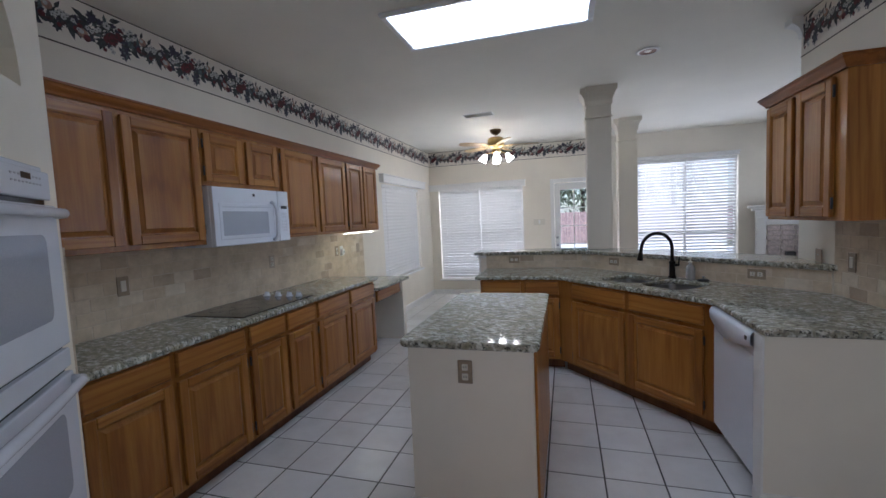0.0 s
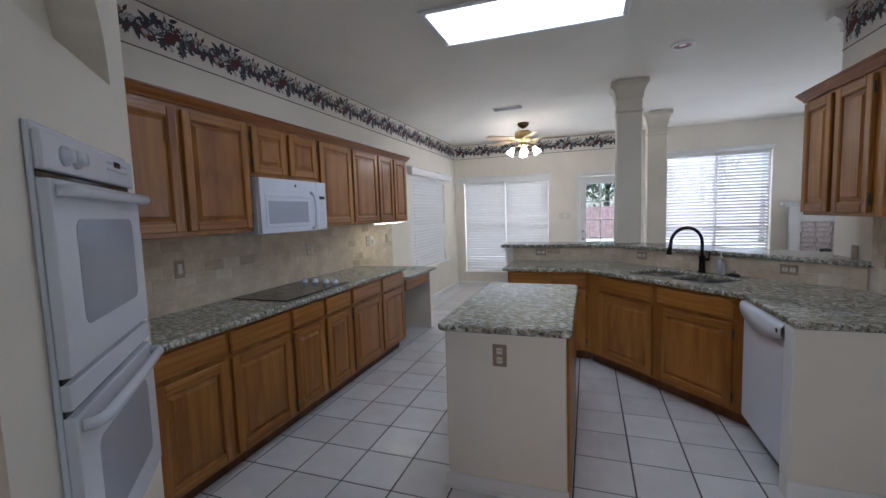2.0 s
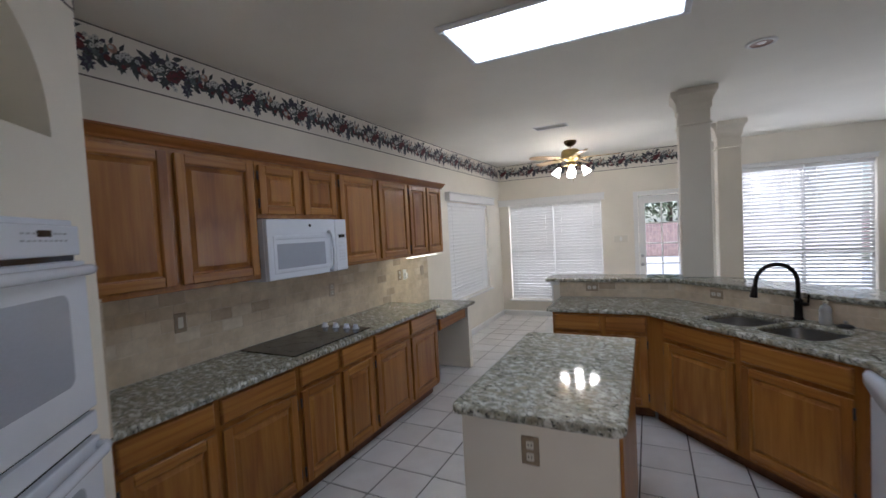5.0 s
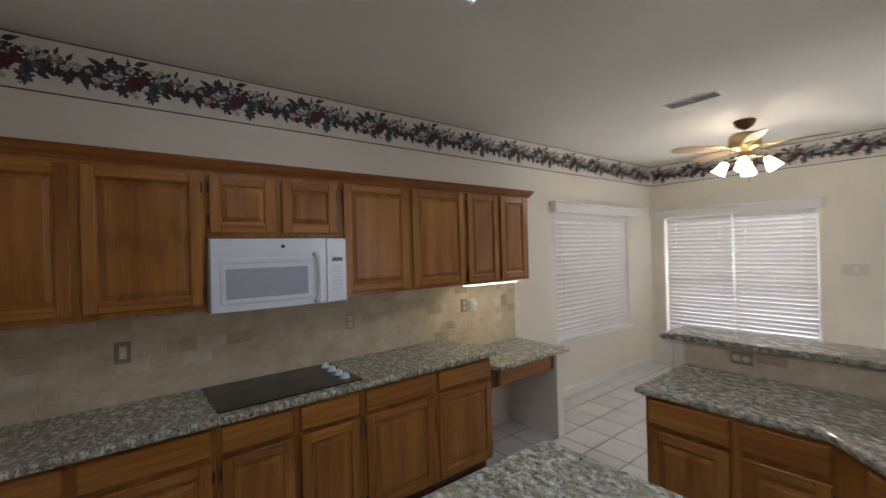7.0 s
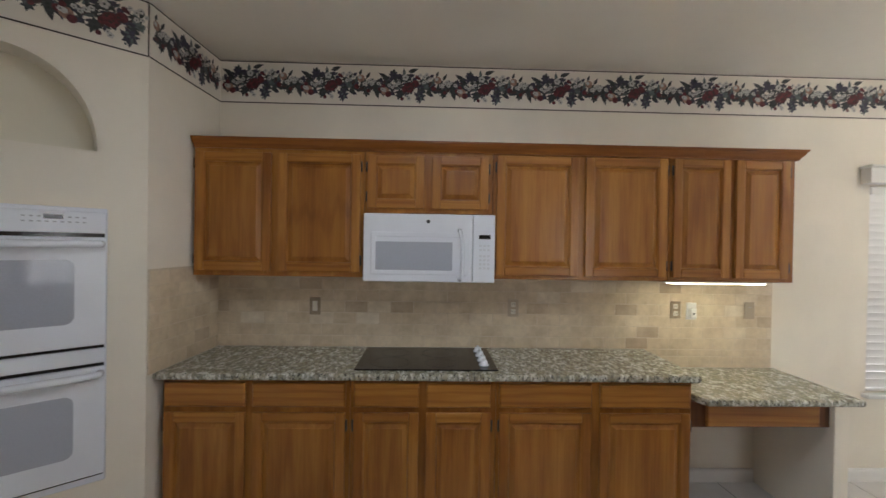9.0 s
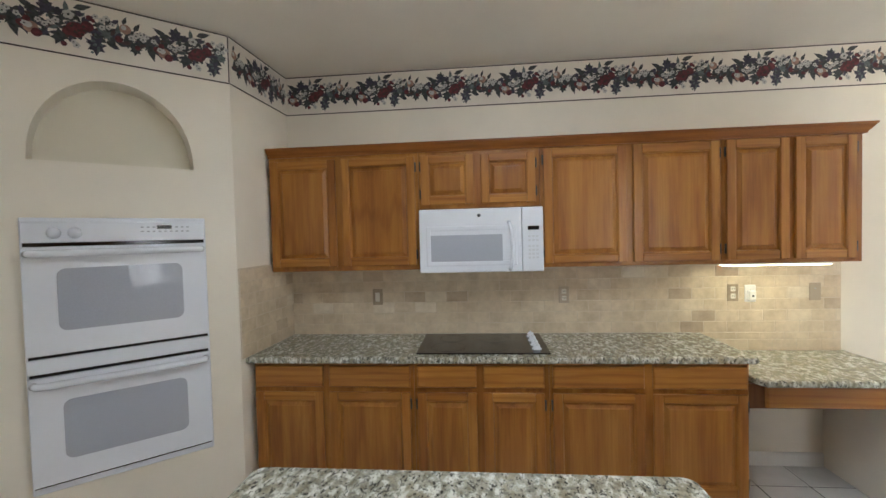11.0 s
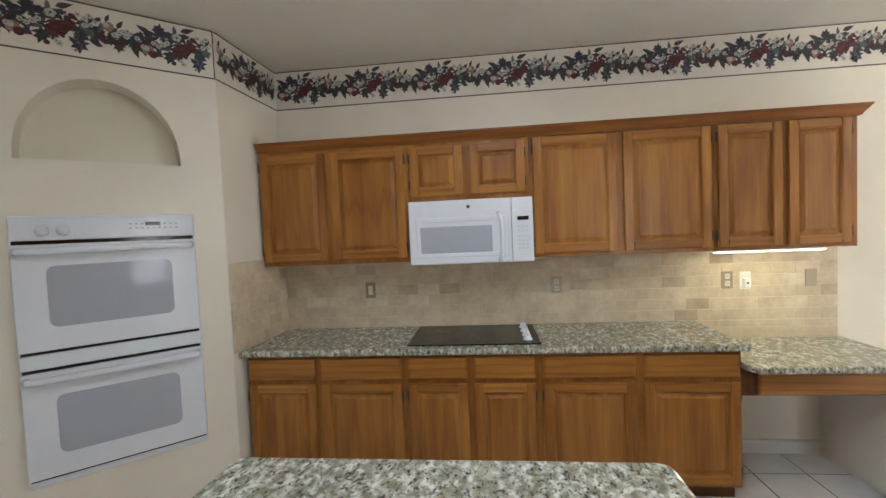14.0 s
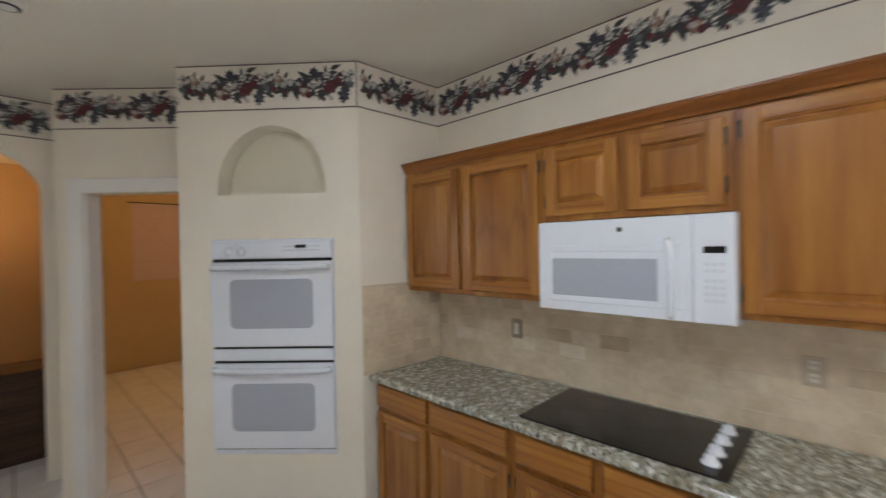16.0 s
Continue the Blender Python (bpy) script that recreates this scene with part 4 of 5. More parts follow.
for i in range(3):
    for j in range(5):
        x0, x1 = gx0 + (gx1 - gx0) * i / 3, gx0 + (gx1 - gx0) * (i + 1) / 3
        z0, z1 = gz0 + (gz1 - gz0) * j / 5, gz0 + (gz1 - gz0) * (j + 1) / 5
        g = part("pane", boxes(((x0 + 0.008, 0.060, z0 + 0.008), (x1 - 0.008, 0.064, z1 - 0.008))), M_GLASS, door)
        g.visible_shadow = False
for i in (1, 2):
    x = gx0 + (gx1 - gx0) * i / 3
    part("glazing_bar", boxes(((x - 0.009, 0.05, gz0), (x + 0.009, 0.074, gz1))), M_WHITE, door)
for j in (1, 2, 3, 4):
    z = gz0 + (gz1 - gz0) * j / 5
    part("glazing_bar", boxes(((gx0, 0.0495, z - 0.009), (gx1, 0.0745, z + 0.009))), M_WHITE, door)
part("door_knob", lathe([(0.026, 0), (0.026, 0.006), (0.010, 0.010), (0.010, 0.035), (0.026, 0.045), (0.028, 0.058), (0.018, 0.068), (0.002, 0.070)], 18), M_STEEL, door, "satin metal knob", at=pose(0.045, 0.04, 0.93, rx=90))
part("deadbolt", lathe([(0.027, 0), (0.027, 0.010), (0.020, 0.016), (0.002, 0.017)], 18), M_STEEL, door, "satin metal deadbolt", at=pose(0.045, 0.04, 1.07, rx=90))
CAS = [(0, 0), (0.012, 0), (0.016, 0.02), (0.016, 0.06), (0.010, 0.07), (0, 0.07)]
part("casing", boxes(((-0.07, -0.016, 0), (-0.001, -0.001, 2.13)), ((DWD + 0.001, -0.016, 0), (DWD + 0.07, -0.001, 2.13)), ((-0.001, -0.016, 2.061), (DWD + 0.001, -0.001, 2.13)), bevel=0.003), M_WHITE, door)
plate(pose(2.11, FAR, 1.365), "switch", M_IVORY, M_WHITE, gang=3, label="wide ivory switch plate on the cream wall")

# pantry doorway casing
cas = tagged(new("door_casing"), "white painted casing round an open doorway", "door casing", kind="structure")
cas.matrix_basis = PW
part("stile", boxes(((-0.907, -0.018, 0), (-0.801, -0.001, 2.19)), bevel=0.004), M_WHITE, cas)
part("head", boxes(((-0.8005, -0.018, 2.091), (0.024, -0.001, 2.19)), bevel=0.004), M_WHITE, cas)
part("jamb", boxes(((-0.7995, 0.0, 0), (-0.782, 0.119, 2.089)), bevel=0.002), M_WHITE, cas)
uw = tagged(new("window_4"), "small window with a pale pink fabric blind", "window", kind="structure")
uw.matrix_basis = pose(WIN_U[0], -4.06, WIN_U[2], rz=0)
M_PINK = material("pale_pink_fabric", (0.55, 0.42, 0.43), 0.8, build=speckle((0.55, 0.42, 0.43), 0.06, 40))
part("fabric_blind", boxes(((-0.01, 0.001, -0.01), (0.65, 0.012, 1.11)), bevel=0.002), M_PINK, uw, "pale pink fabric blind")
for z in (0.28, 0.56, 0.84):
    part("fold", boxes(((-0.01, 0.0125, z), (0.65, 0.018, z + 0.02)), bevel=0.002), M_PINK, uw)
part("rod", tube([(-0.06, 0.03, 1.125), (0.70, 0.03, 1.125)], 0.009, 8), M_DARK, uw, "dark curtain rod")
M_SHELF = material("brown_shelf_board", (0.16, 0.085, 0.035), 0.5, build=speckle((0.16, 0.085, 0.035), 0.25, 14))
shelf = thing("wall_shelf", "brown wooden shelf on a bracket in the warm-lit room", "shelf", pose(-0.95, -4.059, 1.95))
part("board", boxes(((0, 0, 0), (1.08, 0.28, 0.024)), bevel=0.003), M_SHELF, shelf)
for bx in (0.12, 0.92):
    part("bracket", boxes(((bx, 0.001, -0.22), (bx + 0.03, 0.025, -0.001)), ((bx, 0.026, -0.03), (bx + 0.03, 0.22, -0.001)), bevel=0.002), M_SHELF, shelf)
M_DARKWOOD = material("dark_walnut", (0.055, 0.028, 0.016), 0.35, build=oak((0.03, 0.014, 0.008), (0.06, 0.03, 0.016), (0.085, 0.045, 0.025), "x"))
side = thing("sideboard", "dark walnut sideboard in the room beyond the arch", "sideboard", pose(1.93, -1.42, 0))
part("carcass", boxes(((0, -0.46, 0.0), (0.99, -0.012, 0.71)), bevel=0.004), M_DARKWOOD, side)
part("top", boxes(((-0.012, -0.48, 0.711), (1.002, 0.004, 0.742)), bevel=0.005), M_DARKWOOD, side)
for i in range(3):
    part("door", boxes(((0.025 + 0.318 * i, -0.0115, 0.06), (0.327 + 0.318 * i, 0.002, 0.67)), bevel=0.004), M_DARKWOOD, side)

# ---------- ceiling things ----------
FX, FY = 1.59, 6.47
fan = thing("ceiling_fan", "brass ceiling fan with light oak blades and four lit frosted shades", "ceiling fan", pose(FX, FY, 0))
M_BLADE = material("pale_oak_blade", (0.42, 0.27, 0.12), 0.45, build=oak((0.38, 0.25, 0.11), (0.50, 0.35, 0.17), (0.60, 0.44, 0.23), "x"))
M_DBRASS = material("dark_brass", (0.16, 0.10, 0.045), 0.35, 0.9)
part("canopy", lathe([(0.085, H - 0.001), (0.085, H - 0.02), (0.070, H - 0.05), (0.035, H - 0.075), (0.02, H - 0.08)], 24), M_DBRASS, fan, "dark brass canopy")
part("down_rod", lathe([(0.012, H - 0.09), (0.012, H - 0.075)], 12), M_BRASS, fan)
part("motor", lathe([(0.03, 2.695), (0.10, 2.685), (0.125, 2.66), (0.130, 2.580), (0.115, 2.545), (0.07, 2.53), (0.055, 2.50), (0.075, 2.488), (0.075, 2.462), (0.03, 2.445)][::-1], 28), M_BRASS, fan)
bl_bm = bmesh.new()
prof = [(0.20, 0.050), (0.26, 0.062), (0.42, 0.068), (0.56, 0.066), (0.61, 0.052), (0.63, 0.025)]
top = [bl_bm.verts.new((x, -w, 0.0035)) for x, w in prof] + [bl_bm.verts.new((x, w, 0.0035)) for x, w in prof[::-1]]
bot = [bl_bm.verts.new((v.co.x, v.co.y, -0.0035)) for v in top]
bl_bm.faces.new(top)
bl_bm.faces.new(bot[::-1])
for i in range(len(top)):
    bl_bm.faces.new((top[i], bot[i], bot[(i + 1) % len(top)], top[(i + 1) % len(top)]))
bmesh.ops.recalc_face_normals(bl_bm, faces=bl_bm.faces[:])
iron_bm = boxes(((0.09, -0.012, -0.012), (0.19, 0.012, -0.004)), ((0.18, -0.035, -0.010), (0.25, 0.035, -0.0038)), bevel=0.003)
blade = iron = None
for k in range(5):
    at = pose(0, 0, 2.565, rz=6 + 72 * k) @ pose(0, 0, 0, rx=11)
    if blade is None:
        blade = part("blade", bl_bm, M_BLADE, fan, "pale oak blade", at=at)
        iron = part("blade_iron", iron_bm, M_BRASS, fan, at=at)
    else:
        again(blade, fan, at)
        again(iron, fan, at)
for k in range(4):
    at = pose(0, 0, 0, rz=-80 + 90 * k)
    arm = part("lamp_arm", tube([(0.05, 0, 2.470), (0.11, 0, 2.462), (0.15, 0, 2.448), (0.168, 0, 2.43)], 0.008, 10), M_BRASS, fan, at=at)
    part("shade", lathe([(0.020, 0.03), (0.028, 0.02), (0.036, -0.01), (0.046, -0.05), (0.060, -0.085), (0.056, -0.085), (0.04, -0.045), (0.018, 0.02)], 20, cap=False), M_FROST, arm, "glowing frosted glass shade", at=pose(0.17, 0, 2.415, ry=-32))
part("pull_chain", tube([(0.02, 0.02, 2.45), (0.02, 0.02, 2.24)], 0.002, 6), M_BRASS, fan)

vent = thing("ceiling_vent", "white slatted air vent in the ceiling", "vent", pose(1.535, 5.45, H, rz=-4))
part("frame", boxes(((-0.195, -0.085, -0.008), (0.195, -0.068, -0.0005)), ((-0.195, 0.068, -0.008), (0.195, 0.085, -0.0005)), ((-0.195, -0.068, -0.008), (-0.178, 0.068, -0.0005)), ((0.178, -0.068, -0.008), (0.195, 0.068, -0.0005)), bevel=0.002), M_WHITE, vent)
part("backing", boxes(((-0.177, -0.067, -0.002), (0.177, 0.067, -0.0007))), M_WHITE, vent)
sl = None
for k in range(9):
    at = pose(0, -0.058 + 0.0145 * k, -0.005, rx=35)
    if sl is None:
        sl = part("slat", boxes(((-0.177, -0.006, -0.0006), (0.177, 0.006, 0.0006))), M_WHITE, vent, at=at)
    else:
        again(sl, vent, at)
part("bar", boxes(((-0.004, -0.067, -0.0095), (0.004, 0.067, -0.0075))), M_WHITE, vent)

can = thing("recessed_light", "small recessed ceiling light with a white trim ring", "ceiling light", pose(3.25, 3.985, H))
part("trim_ring", lathe([(0.092, -0.0005), (0.092, -0.006), (0.085, -0.010), (0.066, -0.010), (0.066, -0.002)], 28, cap=False), M_WHITE, can)
part("baffle", lathe([(0.066, -0.009), (0.060, -0.004), (0.002, -0.003)], 28, cap=False), material("rosy_reflector", (0.34, 0.22, 0.18), 0.35, 0.4), can)
part("bulb", lathe([(0.028, -0.0045), (0.024, -0.008), (0.002, -0.010)], 20), M_CAN, can, "dim frosted bulb")
det = thing("smoke_detector", "round white smoke detector on the ceiling", "detector", pose(2.10, 0.70, H))
part("base", lathe([(0.065, -0.0005), (0.065, -0.014), (0.055, -0.030), (0.03, -0.036), (0.002, -0.037)], 24), M_WHITE, det)
part("grille", lathe([(0.050, -0.0318), (0.045, -0.034), (0.040, -0.0345), (0.036, -0.0358)], 24, cap=False), M_DARK, det)

# capital on the end of the side wall
CAPP = [(0, 0), (0.012, 0), (0.016, 0.05), (0.03, 0.09), (0.055, 0.12), (0.075, 0.135), (0.075, 0.188), (0, 0.188)]
crown([(RX - 0.001, 3.72), (RX - 0.001, 3.752), (RX + T + 0.001, 3.752), (RX + T + 0.001, 3.60)], H - 0.150, -1, [(0.95 * o, 0.79 * u) for o, u in CAPP], M_WHITE, "wall_capital", "cream flared capital on the wall end")

# ---------- trim ----------
BB = [(0, 0), (0.013, 0), (0.013, 0.075), (0.008, 0.088), (0, 0.092)]


def skirting(path, side=1):
    crown(path, 0.0, side, BB, M_WHITE, "baseboard", "white painted baseboard")


skirting([(0.001, 5.03), (0.001, FAR - 0.001), (DOOR[0] - 0.072, FAR - 0.001)])
skirting([(0.001, 4.15), (0.001, 4.944)])
skirting([(DOOR[1] + 0.072, FAR - 0.001), (LIVX - 0.001, FAR - 0.001)])
skirting([(3.461, 2.475), (3.461, 2.394), (RX - 0.015, 2.394)], 1)
skirting([(RX - 0.001, 2.394), (RX - 0.001, NEAR + 0.001), (2.91, NEAR + 0.001)])
skirting([(1.62, 4.921), (2.79, 4.921), (RX, 3.471)], -1)
ow_a, ow_b = OVEN_M @ Vector((0, 0, 0)), OVEN_M @ Vector((OW, 0, 0))
skirting([(ow_a.x + 0.0007, ow_a.y + 0.0007), (ow_b.x + 0.0007, ow_b.y + 0.0007)], 1)

# post and bracket moulding at the open end of the bar
solid("bar_end_trim", boxes(((1.605, 4.792, 0.0), (1.6195, 4.928, 1.045)), ((1.595, 4.785, 1.03), (1.69, 4.7985, 1.06)), ((1.585, 4.778, 1.045), (1.69, 4.7845, 1.0605)), bevel=0.002), M_WHITE, "white moulding on the open end of the bar wall", "moulding", kind="structure")

# ---------- living room ----------
M_HBRICK = material("pinkish_brick", (0.58, 0.50, 0.475), 0.8, build=speckle((0.58, 0.50, 0.475), 0.25, 30))
fp = thing("fireplace", "white wooden mantel round a pinkish brick fireplace", "fireplace", pose(5.50, 7.96, 0, rz=-18))
part("pilaster", boxes(((0.0, -0.12, 0), (0.14, 0.0, 1.40)), ((0.02, -0.135, 0.10), (0.12, -0.12, 1.30)), bevel=0.004), M_WHITE, fp)
part("mantel_shelf", boxes(((-0.10, -0.22, 1.445), (1.1, 0.0, 1.49)), ((-0.05, -0.17, 1.401), (1.05, 0.0, 1.444)), bevel=0.006), M_WHITE, fp)
part("frieze", boxes(((0.141, -0.10, 1.18), (1.0, 0.0, 1.40)), bevel=0.003), M_WHITE, fp)
bk = None
for r in range(15):
    for c in range(5):
        at = pose(0.145 + 0.17 * c + (0.02 if r % 2 else 0), -0.08, 0.0 + 0.078 * r)
        if bk is None:
            bk = part("brick", boxes(((0, 0, 0.004), (0.16, 0.07, 0.074)), bevel=0.004), M_HBRICK, fp, at=at)
        else:
            again(bk, fp, at)
blk = solid("small_speaker", boxes(((5.76, 7.52, 0.0), (5.87, 7.62, 0.775)), bevel=0.01), M_DARK, "small black floor-standing loudspeaker beside the fireplace", "speaker")

# ---------- outside ----------
M_GRASS = material("dry_lawn", (0.10, 0.12, 0.05), 0.9, build=speckle((0.10, 0.12, 0.05), 0.4, 4))
M_PATIO = material("pale_concrete", (0.62, 0.61, 0.59), 0.8, build=speckle((0.62, 0.61, 0.59), 0.12, 6))
solid("ground", boxes(((-60, FAR + T + 14.6, -0.30), (70, 120, -0.12)), ((-60, -60, -0.30), (-3.2, FAR + T + 14.6, -0.12))), M_GRASS, "lawn behind the house", "ground", kind="structure")
solid("patio", boxes(((-3.1, FAR + T + 0.01, -0.30), (9, FAR + T + 14.59, -0.10)), bevel=0.01), M_PATIO, "pale concrete patio", "patio", kind="structure")
M_FENCE = material("red_brown_fence_wood", (0.27, 0.185, 0.165), 0.85, build=speckle((0.27, 0.185, 0.165), 0.35, 7))
fence = thing("garden_fence", "weathered red-brown board fence behind the lawn", "fence", pose(-9.0, 23.0, -0.12))
rail = part("rail", boxes(((0, 0.022, 0.30), (24.0, 0.06, 0.39))), M_FENCE, fence)
again(rail, fence, pose(0, 0, 1.0))
board = None
for k in range(160):
    at = pose(0.15 * k, 0, 0.015 * math.sin(k * 2.3))
    if board is None:
        board = part("board", boxes(((0.004, 0, 0.03), (0.146, 0.021, 1.66)), bevel=0.004), M_FENCE, fence, at=at)
    else:
        again(board, fence, at)
post = part("post", boxes(((0, 0.062, 0), (0.09, 0.15, 1.60)), bevel=0.004), M_FENCE, fence)
for k in range(1, 11):
    again(post, fence, pose(2.39 * k, 0, 0))
M_LEAF = material("tree_leaf", (0.10, 0.12, 0.065), 0.6, build=speckle((0.10, 0.12, 0.065), 0.4, 3))
M_BARK = material("tree_bark", (0.12, 0.09, 0.07), 0.9, build=speckle((0.12, 0.09, 0.07), 0.3, 20))
rng = random.Random(4)


def tree(x, y, h):
    t = thing("tree", "leafy garden tree behind a house", "tree", pose(x, y, -0.12), "garden trees")
    part("trunk", tube([(0, 0, 0), (0.05, 0.02, h * 0.3), (-0.04, 0.05, h * 0.55), (0.05, 0, h * 0.8)], [0.16, 0.13, 0.09, 0.03], 10), M_BARK, t)
    for k in range(5):
        a = k * 1.3
        part("limb", tube([(0, 0, h * (0.35 + 0.06 * k)), (0.6 * math.cos(a), 0.6 * math.sin(a), h * (0.5 + 0.06 * k)), (1.2 * math.cos(a), 1.2 * math.sin(a), h * (0.6 + 0.06 * k))], [0.06, 0.04, 0.015], 8), M_BARK, t)
    verts, faces = [], []
    for k in range(2200):
        a, r, z = rng.uniform(0, 6.283), 1.9 * math.sqrt(rng.random()), rng.gauss(0.62, 0.19) * h
        if rng.random() < 0.25 * (1 + math.sin(3 * a + z)):
            continue
        c = Vector((r * math.cos(a), r * math.sin(a), z))
        u = Vector((rng.uniform(-1, 1), rng.uniform(-1, 1), rng.uniform(-1, 1))).normalized()
        w = u.orthogonal().normalized()
        s = rng.uniform(0.09, 0.18)
        i = len(verts)
        verts += [c - u * s, c + w * s * 0.5, c + u * s, c - w * s * 0.5]
        faces.append((i, i + 1, i + 2, i + 3))
    me = bpy.data.meshes.new("crown")
    me.from_pydata([tuple(v) for v in verts], [], faces)
    me.materials.append(M_LEAF)
    cr = new("crown", me)
    cr.parent = t


for tx, ty, th in ((-3.6, 26.5, 6.5), (-0.6, 27.5, 7.6), (1.9, 26.2, 6.2), (3.6, 27.4, 7.4), (5.6, 26.4, 6.6), (8.6, 27.2, 7.4)):
    tree(tx, ty, th)

# ---------- wallpaper border ----------
M_PAPER = material("cream_border_paper", (0.76, 0.71, 0.62), 0.6, build=speckle((0.76, 0.71, 0.62), 0.03, 12))
PRINT = [
    material("print_line", (0.040, 0.024, 0.022), 0.6),
    material("print_dark_leaf", (0.040, 0.046, 0.047), 0.6, build=speckle((0.040, 0.046, 0.047), 0.6, 60)),
    material("print_grey_leaf", (0.10, 0.125, 0.125), 0.6, build=speckle((0.10, 0.125, 0.125), 0.5, 60)),
    material("print_grape", (0.045, 0.040, 0.065), 0.6, build=speckle((0.045, 0.040, 0.065), 0.5, 90)),
    material("print_red_fruit", (0.105, 0.018, 0.024), 0.6, build=speckle((0.105, 0.018, 0.024), 0.6, 50)),
    material("print_peach", (0.33, 0.20, 0.15), 0.6, build=speckle((0.33, 0.20, 0.15), 0.4, 50)),
    material("print_petal", (0.50, 0.49, 0.46), 0.6, build=speckle((0.50, 0.49, 0.46), 0.2, 90)),
    material("print_brown_leaf", (0.060, 0.034, 0.034), 0.6, build=speckle((0.060, 0.034, 0.034), 0.5, 60)),
]
BH, REP = 0.280, 0.5125


def motif():
    """One repeat of the printed garland: (shape, colour, u, v, size, angle), v up from the lower line."""
    g = random.Random(11)
    out = []

    def put(shape, colour, u, v, size, angle=0.0):
        out.append((shape, colour, u + 0.2, v, size, radians(angle)))

    # small foliage behind the fruit, thick round the rose and thin along the trail
    for k in range(170):
        u = g.uniform(-0.16, 0.355)
        thick = 0.066 if u < 0.16 else 0.042
        put("leaf", g.choice((1, 1, 1, 1, 2, 3, 3, 7)), u, 0.145 - 0.10 * max(0, u - 0.12) + g.uniform(-1, 1) * thick, g.uniform(0.018, 0.030), g.uniform(0, 360))
    for u, v, s, a in ((-0.175, 0.205, 0.034, 150), (-0.155, 0.19, 0.026, 200), (0.028, 0.243, 0.036, 20), (0.19, 0.224, 0.022, 70), (0.24, 0.203, 0.026, 60), (0.30, 0.085, 0.040, 285), (0.35, 0.112, 0.034, 330), (0.285, 0.118, 0.026, 240), (-0.15, 0.14, 0.026, 170), (0.137, 0.108, 0.034, 300), (0.36, 0.15, 0.03, 30)):
        put("leaf", 1, u, v, s, a)
    put("leaf", 2, -0.033, 0.232, 0.026, 95)
    for u, v, s, a, c in ((-0.060, 0.082, 0.042, 250, 1), (0.075, 0.072, 0.050, 268, 3), (0.232, 0.092, 0.036, 262, 1), (-0.105, 0.215, 0.038, 80, 1), (0.115, 0.135, 0.030, 300, 2)):
        put("lobed", c, u, v, s, a)
    for k in range(26):
        put("dot", 3, -0.098 + g.gauss(0, 0.018), 0.196 + g.gauss(0, 0.015), 0.0085)
    for k in range(12):
        put("dot", 2, 0.075 + g.gauss(0, 0.02), 0.078 + g.gauss(0, 0.016), 0.006)
    for u, v, s, c in ((-0.158, 0.100, 0.028, 5), (-0.138, 0.080, 0.020, 4), (-0.165, 0.108, 0.014, 6), (0.0, 0.128, 0.037, 4), (0.044, 0.156, 0.025, 4), (-0.03, 0.115, 0.02, 4), (-0.045, 0.052, 0.012, 4), (0.192, 0.182, 0.025, 5), (0.185, 0.188, 0.012, 6), (0.165, 0.126, 0.017, 4), (0.322, 0.112, 0.016, 4), (0.342, 0.135, 0.014, 4), (0.24, 0.10, 0.012, 4), (0.05, 0.20, 0.012, 4), (0.065, 0.19, 0.010, 4)):
        put("dot", c, u, v, s)
    for k in range(9):
        put("dot", 0, 0.008 + 0.024 * math.cos(k * 2.4), 0.132 + 0.022 * math.sin(k * 1.7), 0.006)
    put("flower", 6, -0.024, 0.195, 0.021, 10)
    for u, v in ((-0.11, 0.128), (-0.132, 0.140), (-0.09, 0.142), (0.075, 0.212), (0.10, 0.200), (0.118, 0.215), (0.142, 0.190), (0.125, 0.172), (0.100, 0.165), (0.255, 0.168), (0.28, 0.165), (0.265, 0.148), (0.235, 0.158), (0.31, 0.150), (-0.01, 0.068), (0.0, 0.055), (0.335, 0.112), (-0.07, 0.155), (0.215, 0.145)):
        put("flower", 6, u, v, g.uniform(0.0095, 0.014), g.uniform(0, 360))
    return out


MOTIF = motif()


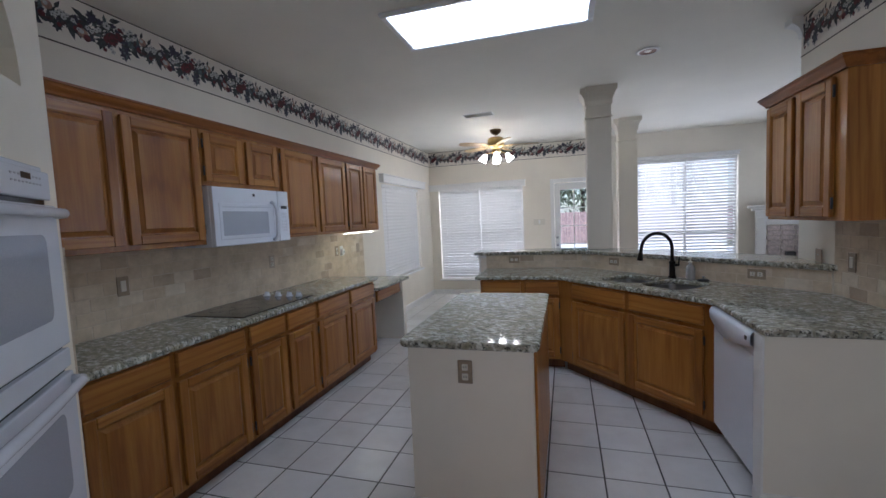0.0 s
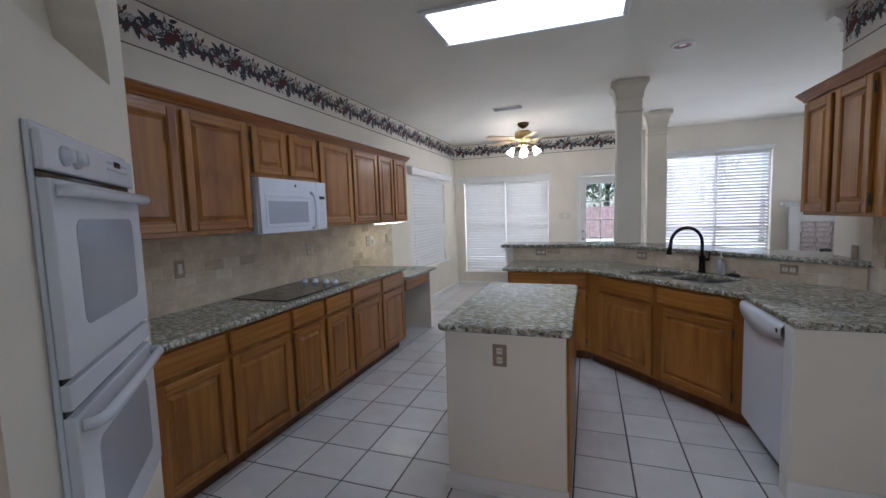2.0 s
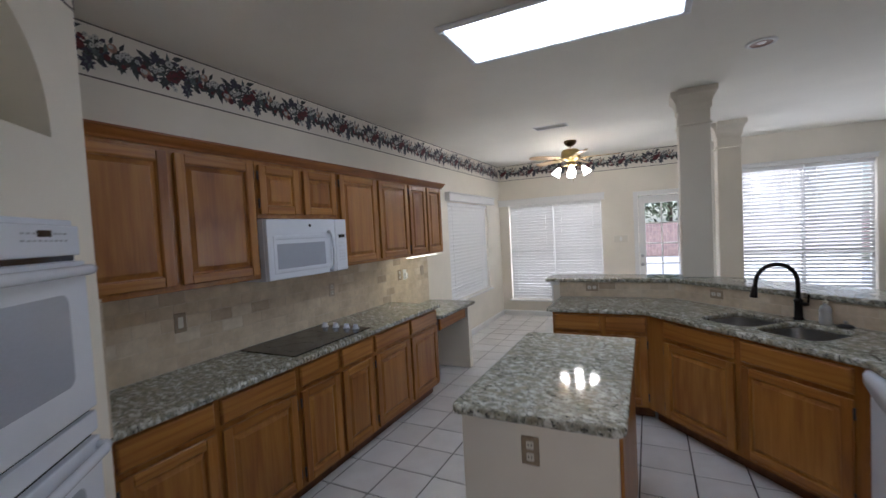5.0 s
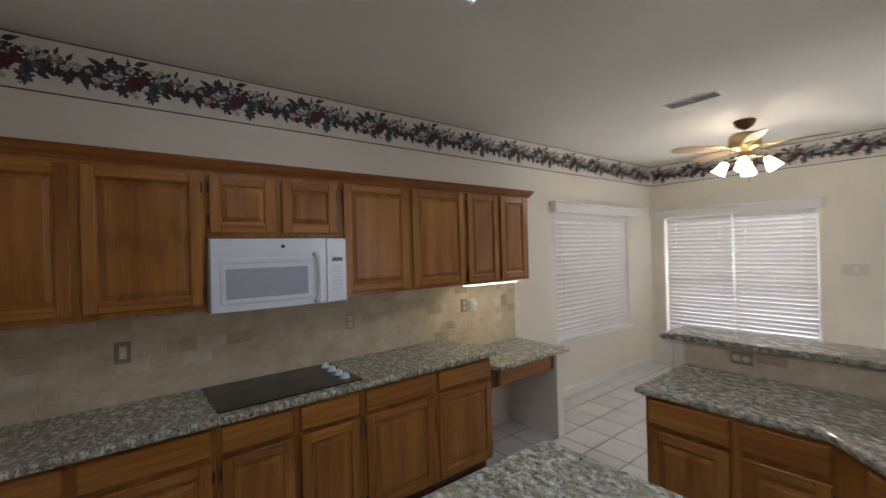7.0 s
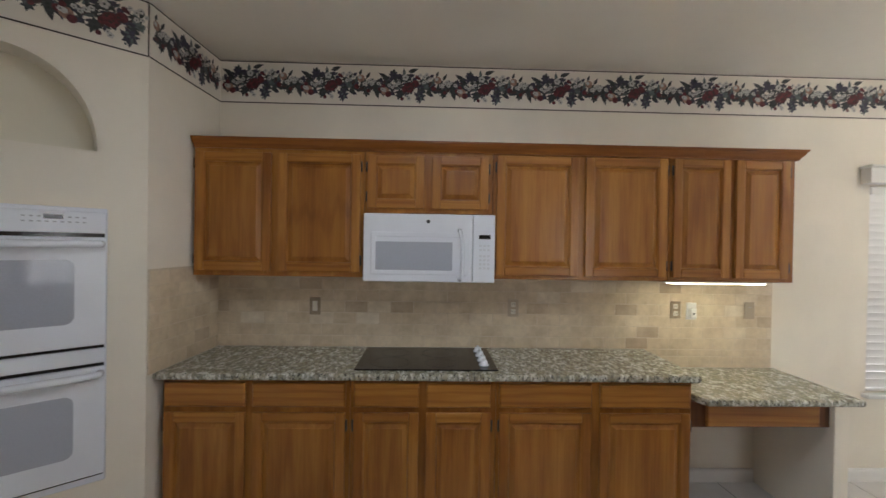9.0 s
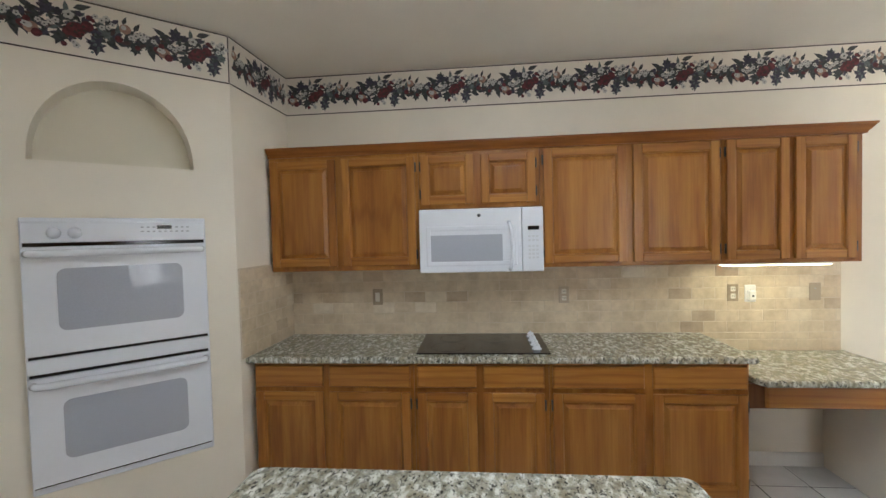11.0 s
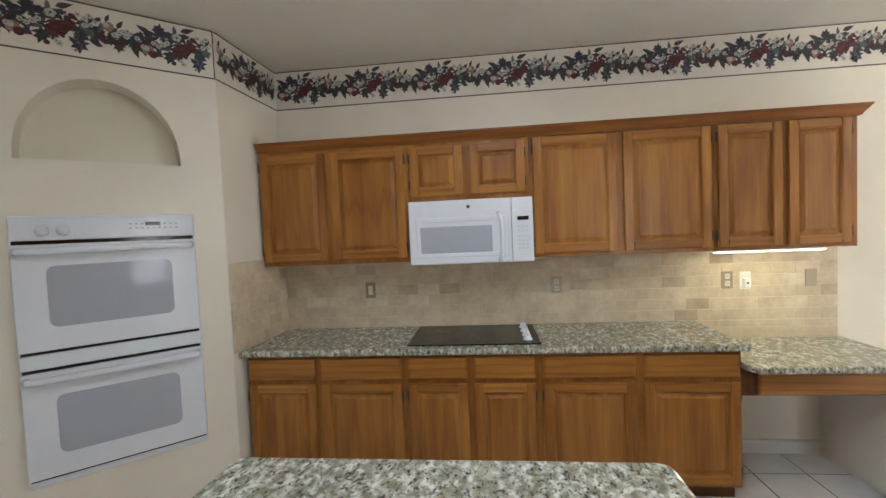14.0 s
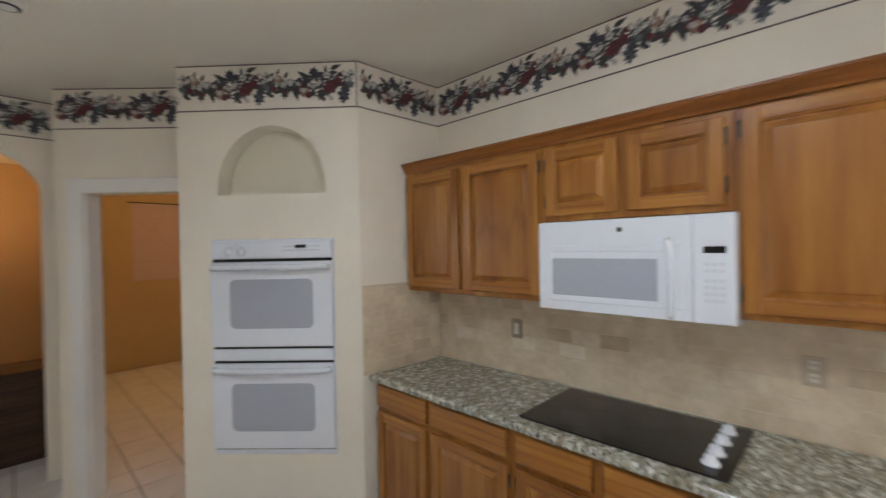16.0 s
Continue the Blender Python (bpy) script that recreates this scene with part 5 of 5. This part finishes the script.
def border(m, length, phase=0.0, ends=False):
    b = tagged(new("wallpaper_border"), "cream wallpaper border printed with dark leaves, fruit and flowers", "wallpaper border", kind="structure")
    b.matrix_basis = m
    part("paper", boxes(((0.0, -0.002, H - BH), (length, -0.0004, H - 0.001))), M_PAPER, b)
    lines = boxes(((0.0, -0.0032, H - BH), (length, -0.0021, H - BH + 0.007)), ((0.0, -0.0032, H - 0.010), (length, -0.0021, H - 0.003)))
    if ends:
        box(lines, (length - 0.006, -0.0034, H - BH + 0.006), (length, -0.0021, H - 0.009))
    part("printed_line", lines, PRINT[0], b)
    verts, faces, mats = [], [], []

    def poly(pts, depth, mat):
        i = len(verts)
        verts.extend((u, depth, H - BH + v) for u, v in pts)
        faces.append(tuple(range(i, i + len(pts))))
        mats.append(mat)

    n = int(length / REP) + 2
    for r in range(-1, n):
        for k, (shape, mat, u, v, s, a) in enumerate(MOTIF):
            u = u + r * REP - phase
            if not s * 1.1 < u < length - s * 1.1:
                continue
            d = -0.0024 - 0.000015 * k
            if shape == "leaf":
                pts = []
                for f, w in ((-1, 0), (-0.45, 0.40), (0.1, 0.36), (1.05, 0), (0.1, -0.36), (-0.45, -0.40)):
                    pts.append((u + s * (f * math.cos(a) - w * math.sin(a)), v + s * (f * math.sin(a) + w * math.cos(a))))
                poly(pts, d, mat)
            elif shape == "lobed":
                pts = []
                for i in range(14):
                    b_ = 6.283 * i / 14
                    r_ = s * (1.0 if i % 2 == 0 else 0.55) * (1.05 if abs(math.cos(b_)) > 0.7 else 0.85)
                    pts.append((u + r_ * math.cos(a + b_), v + r_ * math.sin(a + b_)))
                poly(pts, d, mat)
            elif shape == "dot":
                poly([(u + s * math.cos(6.283 * i / 10), v + s * math.sin(6.283 * i / 10)) for i in range(10)], d, mat)
            else:
                for q in range(5):
                    cu, cv = u + s * 0.62 * math.cos(a + 1.257 * q), v + s * 0.62 * math.sin(a + 1.257 * q)
                    poly([(cu + s * 0.50 * math.cos(6.283 * i / 7), cv + s * 0.50 * math.sin(6.283 * i / 7)) for i in range(7)], d - 0.000003 * q, 6)
                poly([(u + s * 0.30 * math.cos(6.283 * i / 6), v + s * 0.30 * math.sin(6.283 * i / 6)) for i in range(6)], d - 0.00002, 1)
    me = bpy.data.meshes.new("printed_garland")
    me.from_pydata(verts, [], faces)
    for mt in PRINT:
        me.materials.append(mt)
    me.polygons.foreach_set("material_index", mats)
    ob = new("printed_garland", me)
    ob.parent = b


border(pose(0, 1.288, 0, rz=90), FAR - 1.292, 0.495)
border(pose(0.650, 1.2555, 0, rz=177.28), 0.646, 0.352)
border(OVEN_M, OW, 0.274, True)
border(pose(0.003, FAR, 0), 3.30, 0.1)
border(PW @ pose(-0.99, 0, 0), 1.010, 0.0)
border(pose(RX - 0.003, NEAR, 0, rz=180), RX - 1.875, 0.1)
border(pose(RX, 3.75, 0, rz=-90), 3.75 - NEAR - 0.004, 0.1)

# ---------- travertine splash ----------
TW, TH = 0.1524, 0.0762
tiles_of = {}


def brick_mesh(w, h):
    k = (round(w, 3), round(h, 3))
    if k not in tiles_of:
        tiles_of[k] = mesh_of("tile", boxes(((0.0012, -0.0105, 0.0012), (w - 0.0012, -0.0035, h - 0.0012)), bevel=0.002), M_TRAV)
    return tiles_of[k]


def splash(m, length, height, label, drops=()):
    """Running-bond tiles over a grout bed; x along the wall, face towards -y."""
    s = tagged(new("backsplash"), label, "backsplash", kind="structure")
    s.matrix_basis = m
    part("grout_bed", boxes(((0, -0.0096, 0), (length, -0.0008, height))), M_TGROUT, s)
    r, z = 0, 0.0
    while z < height - 0.006:
        h = min(TH, height - z)
        x = -TW / 2 if r % 2 else 0.0
        while x < length - 0.006:
            a, b = max(0, x), min(length, x + TW)
            if b - a > 0.01:
                o = new("tile", brick_mesh(b - a, h))
                o.parent, o.location = s, (a, 0, z)
            x += TW
        z += TH
        r += 1


splash(pose(0.0005, 1.288, CT, rz=90), 5.05 - 1.288, UB - CT - 0.001, "tumbled travertine tile splash behind the cooktop")
splash(pose(0.0005, 4.1655, DESK, rz=90), 5.05 - 4.1655, CT - DESK - 0.0005, "tumbled travertine tile splash above the desk")
splash(pose(0.648, 1.256, CT, rz=177.28), 0.632, 0.54, "tumbled travertine tile splash on the short return wall")
splash(pose(1.69, 4.7995, CT), 2.735 - 1.69, 1.058 - CT, "travertine tile splash under the raised bar")
splash(Matrix.Translation((2.7345, 4.7995, CT)) @ pose(0, 0, 0, rz=DG), 2.08, 1.058 - CT, "travertine tile splash under the raised bar")
splash(pose(RX - 0.0005, 3.30, CT, rz=-90), 3.30 - 2.37, 1.40 - CT, "travertine tile splash on the side wall")

# ---------- small repeated pieces ----------
# floor tiles
PITCH, TX0, TY0 = 0.3125, 2.746, 2.503
tile_bm = boxes(((0.0045, 0.0045, -0.02), (PITCH - 0.0045, PITCH - 0.0045, 0.0)), bevel=0.002)
floor = tagged(new("floor"), "white ceramic floor tiles with dark grout", "floor", kind="structure")
tile_me = mesh_of("tile", tile_bm, M_TILE)
near, rest = [], []
for i in range(-19, 13):
    for j in range(-22, 19):
        x, y = TX0 + i * PITCH, TY0 + j * PITCH
        if x < -2.9 or y < -4.1 or x > LIVX or y > FAR - 0.02 or (x < -0.32 and y > 0.9) or (x > RX + 0.05 and y < 1.7):
            continue
        (near if 0.4 < x + PITCH and x < 3.5 and 0.9 < y and y < 7.9 else rest).append((x, y))
for x, y in near:
    o = new("tile", tile_me)
    o.parent, o.location = floor, (x, y, 0)
bm = bmesh.new()
for x, y in rest:
    box(bm, (x + 0.004, y + 0.004, -0.02), (x + PITCH - 0.004, y + PITCH - 0.004, 0))
rest_ob = part("tiles_beyond", bm, M_TILE, floor, "white ceramic floor tiles")
rest_ob["kind"] = "stuff"
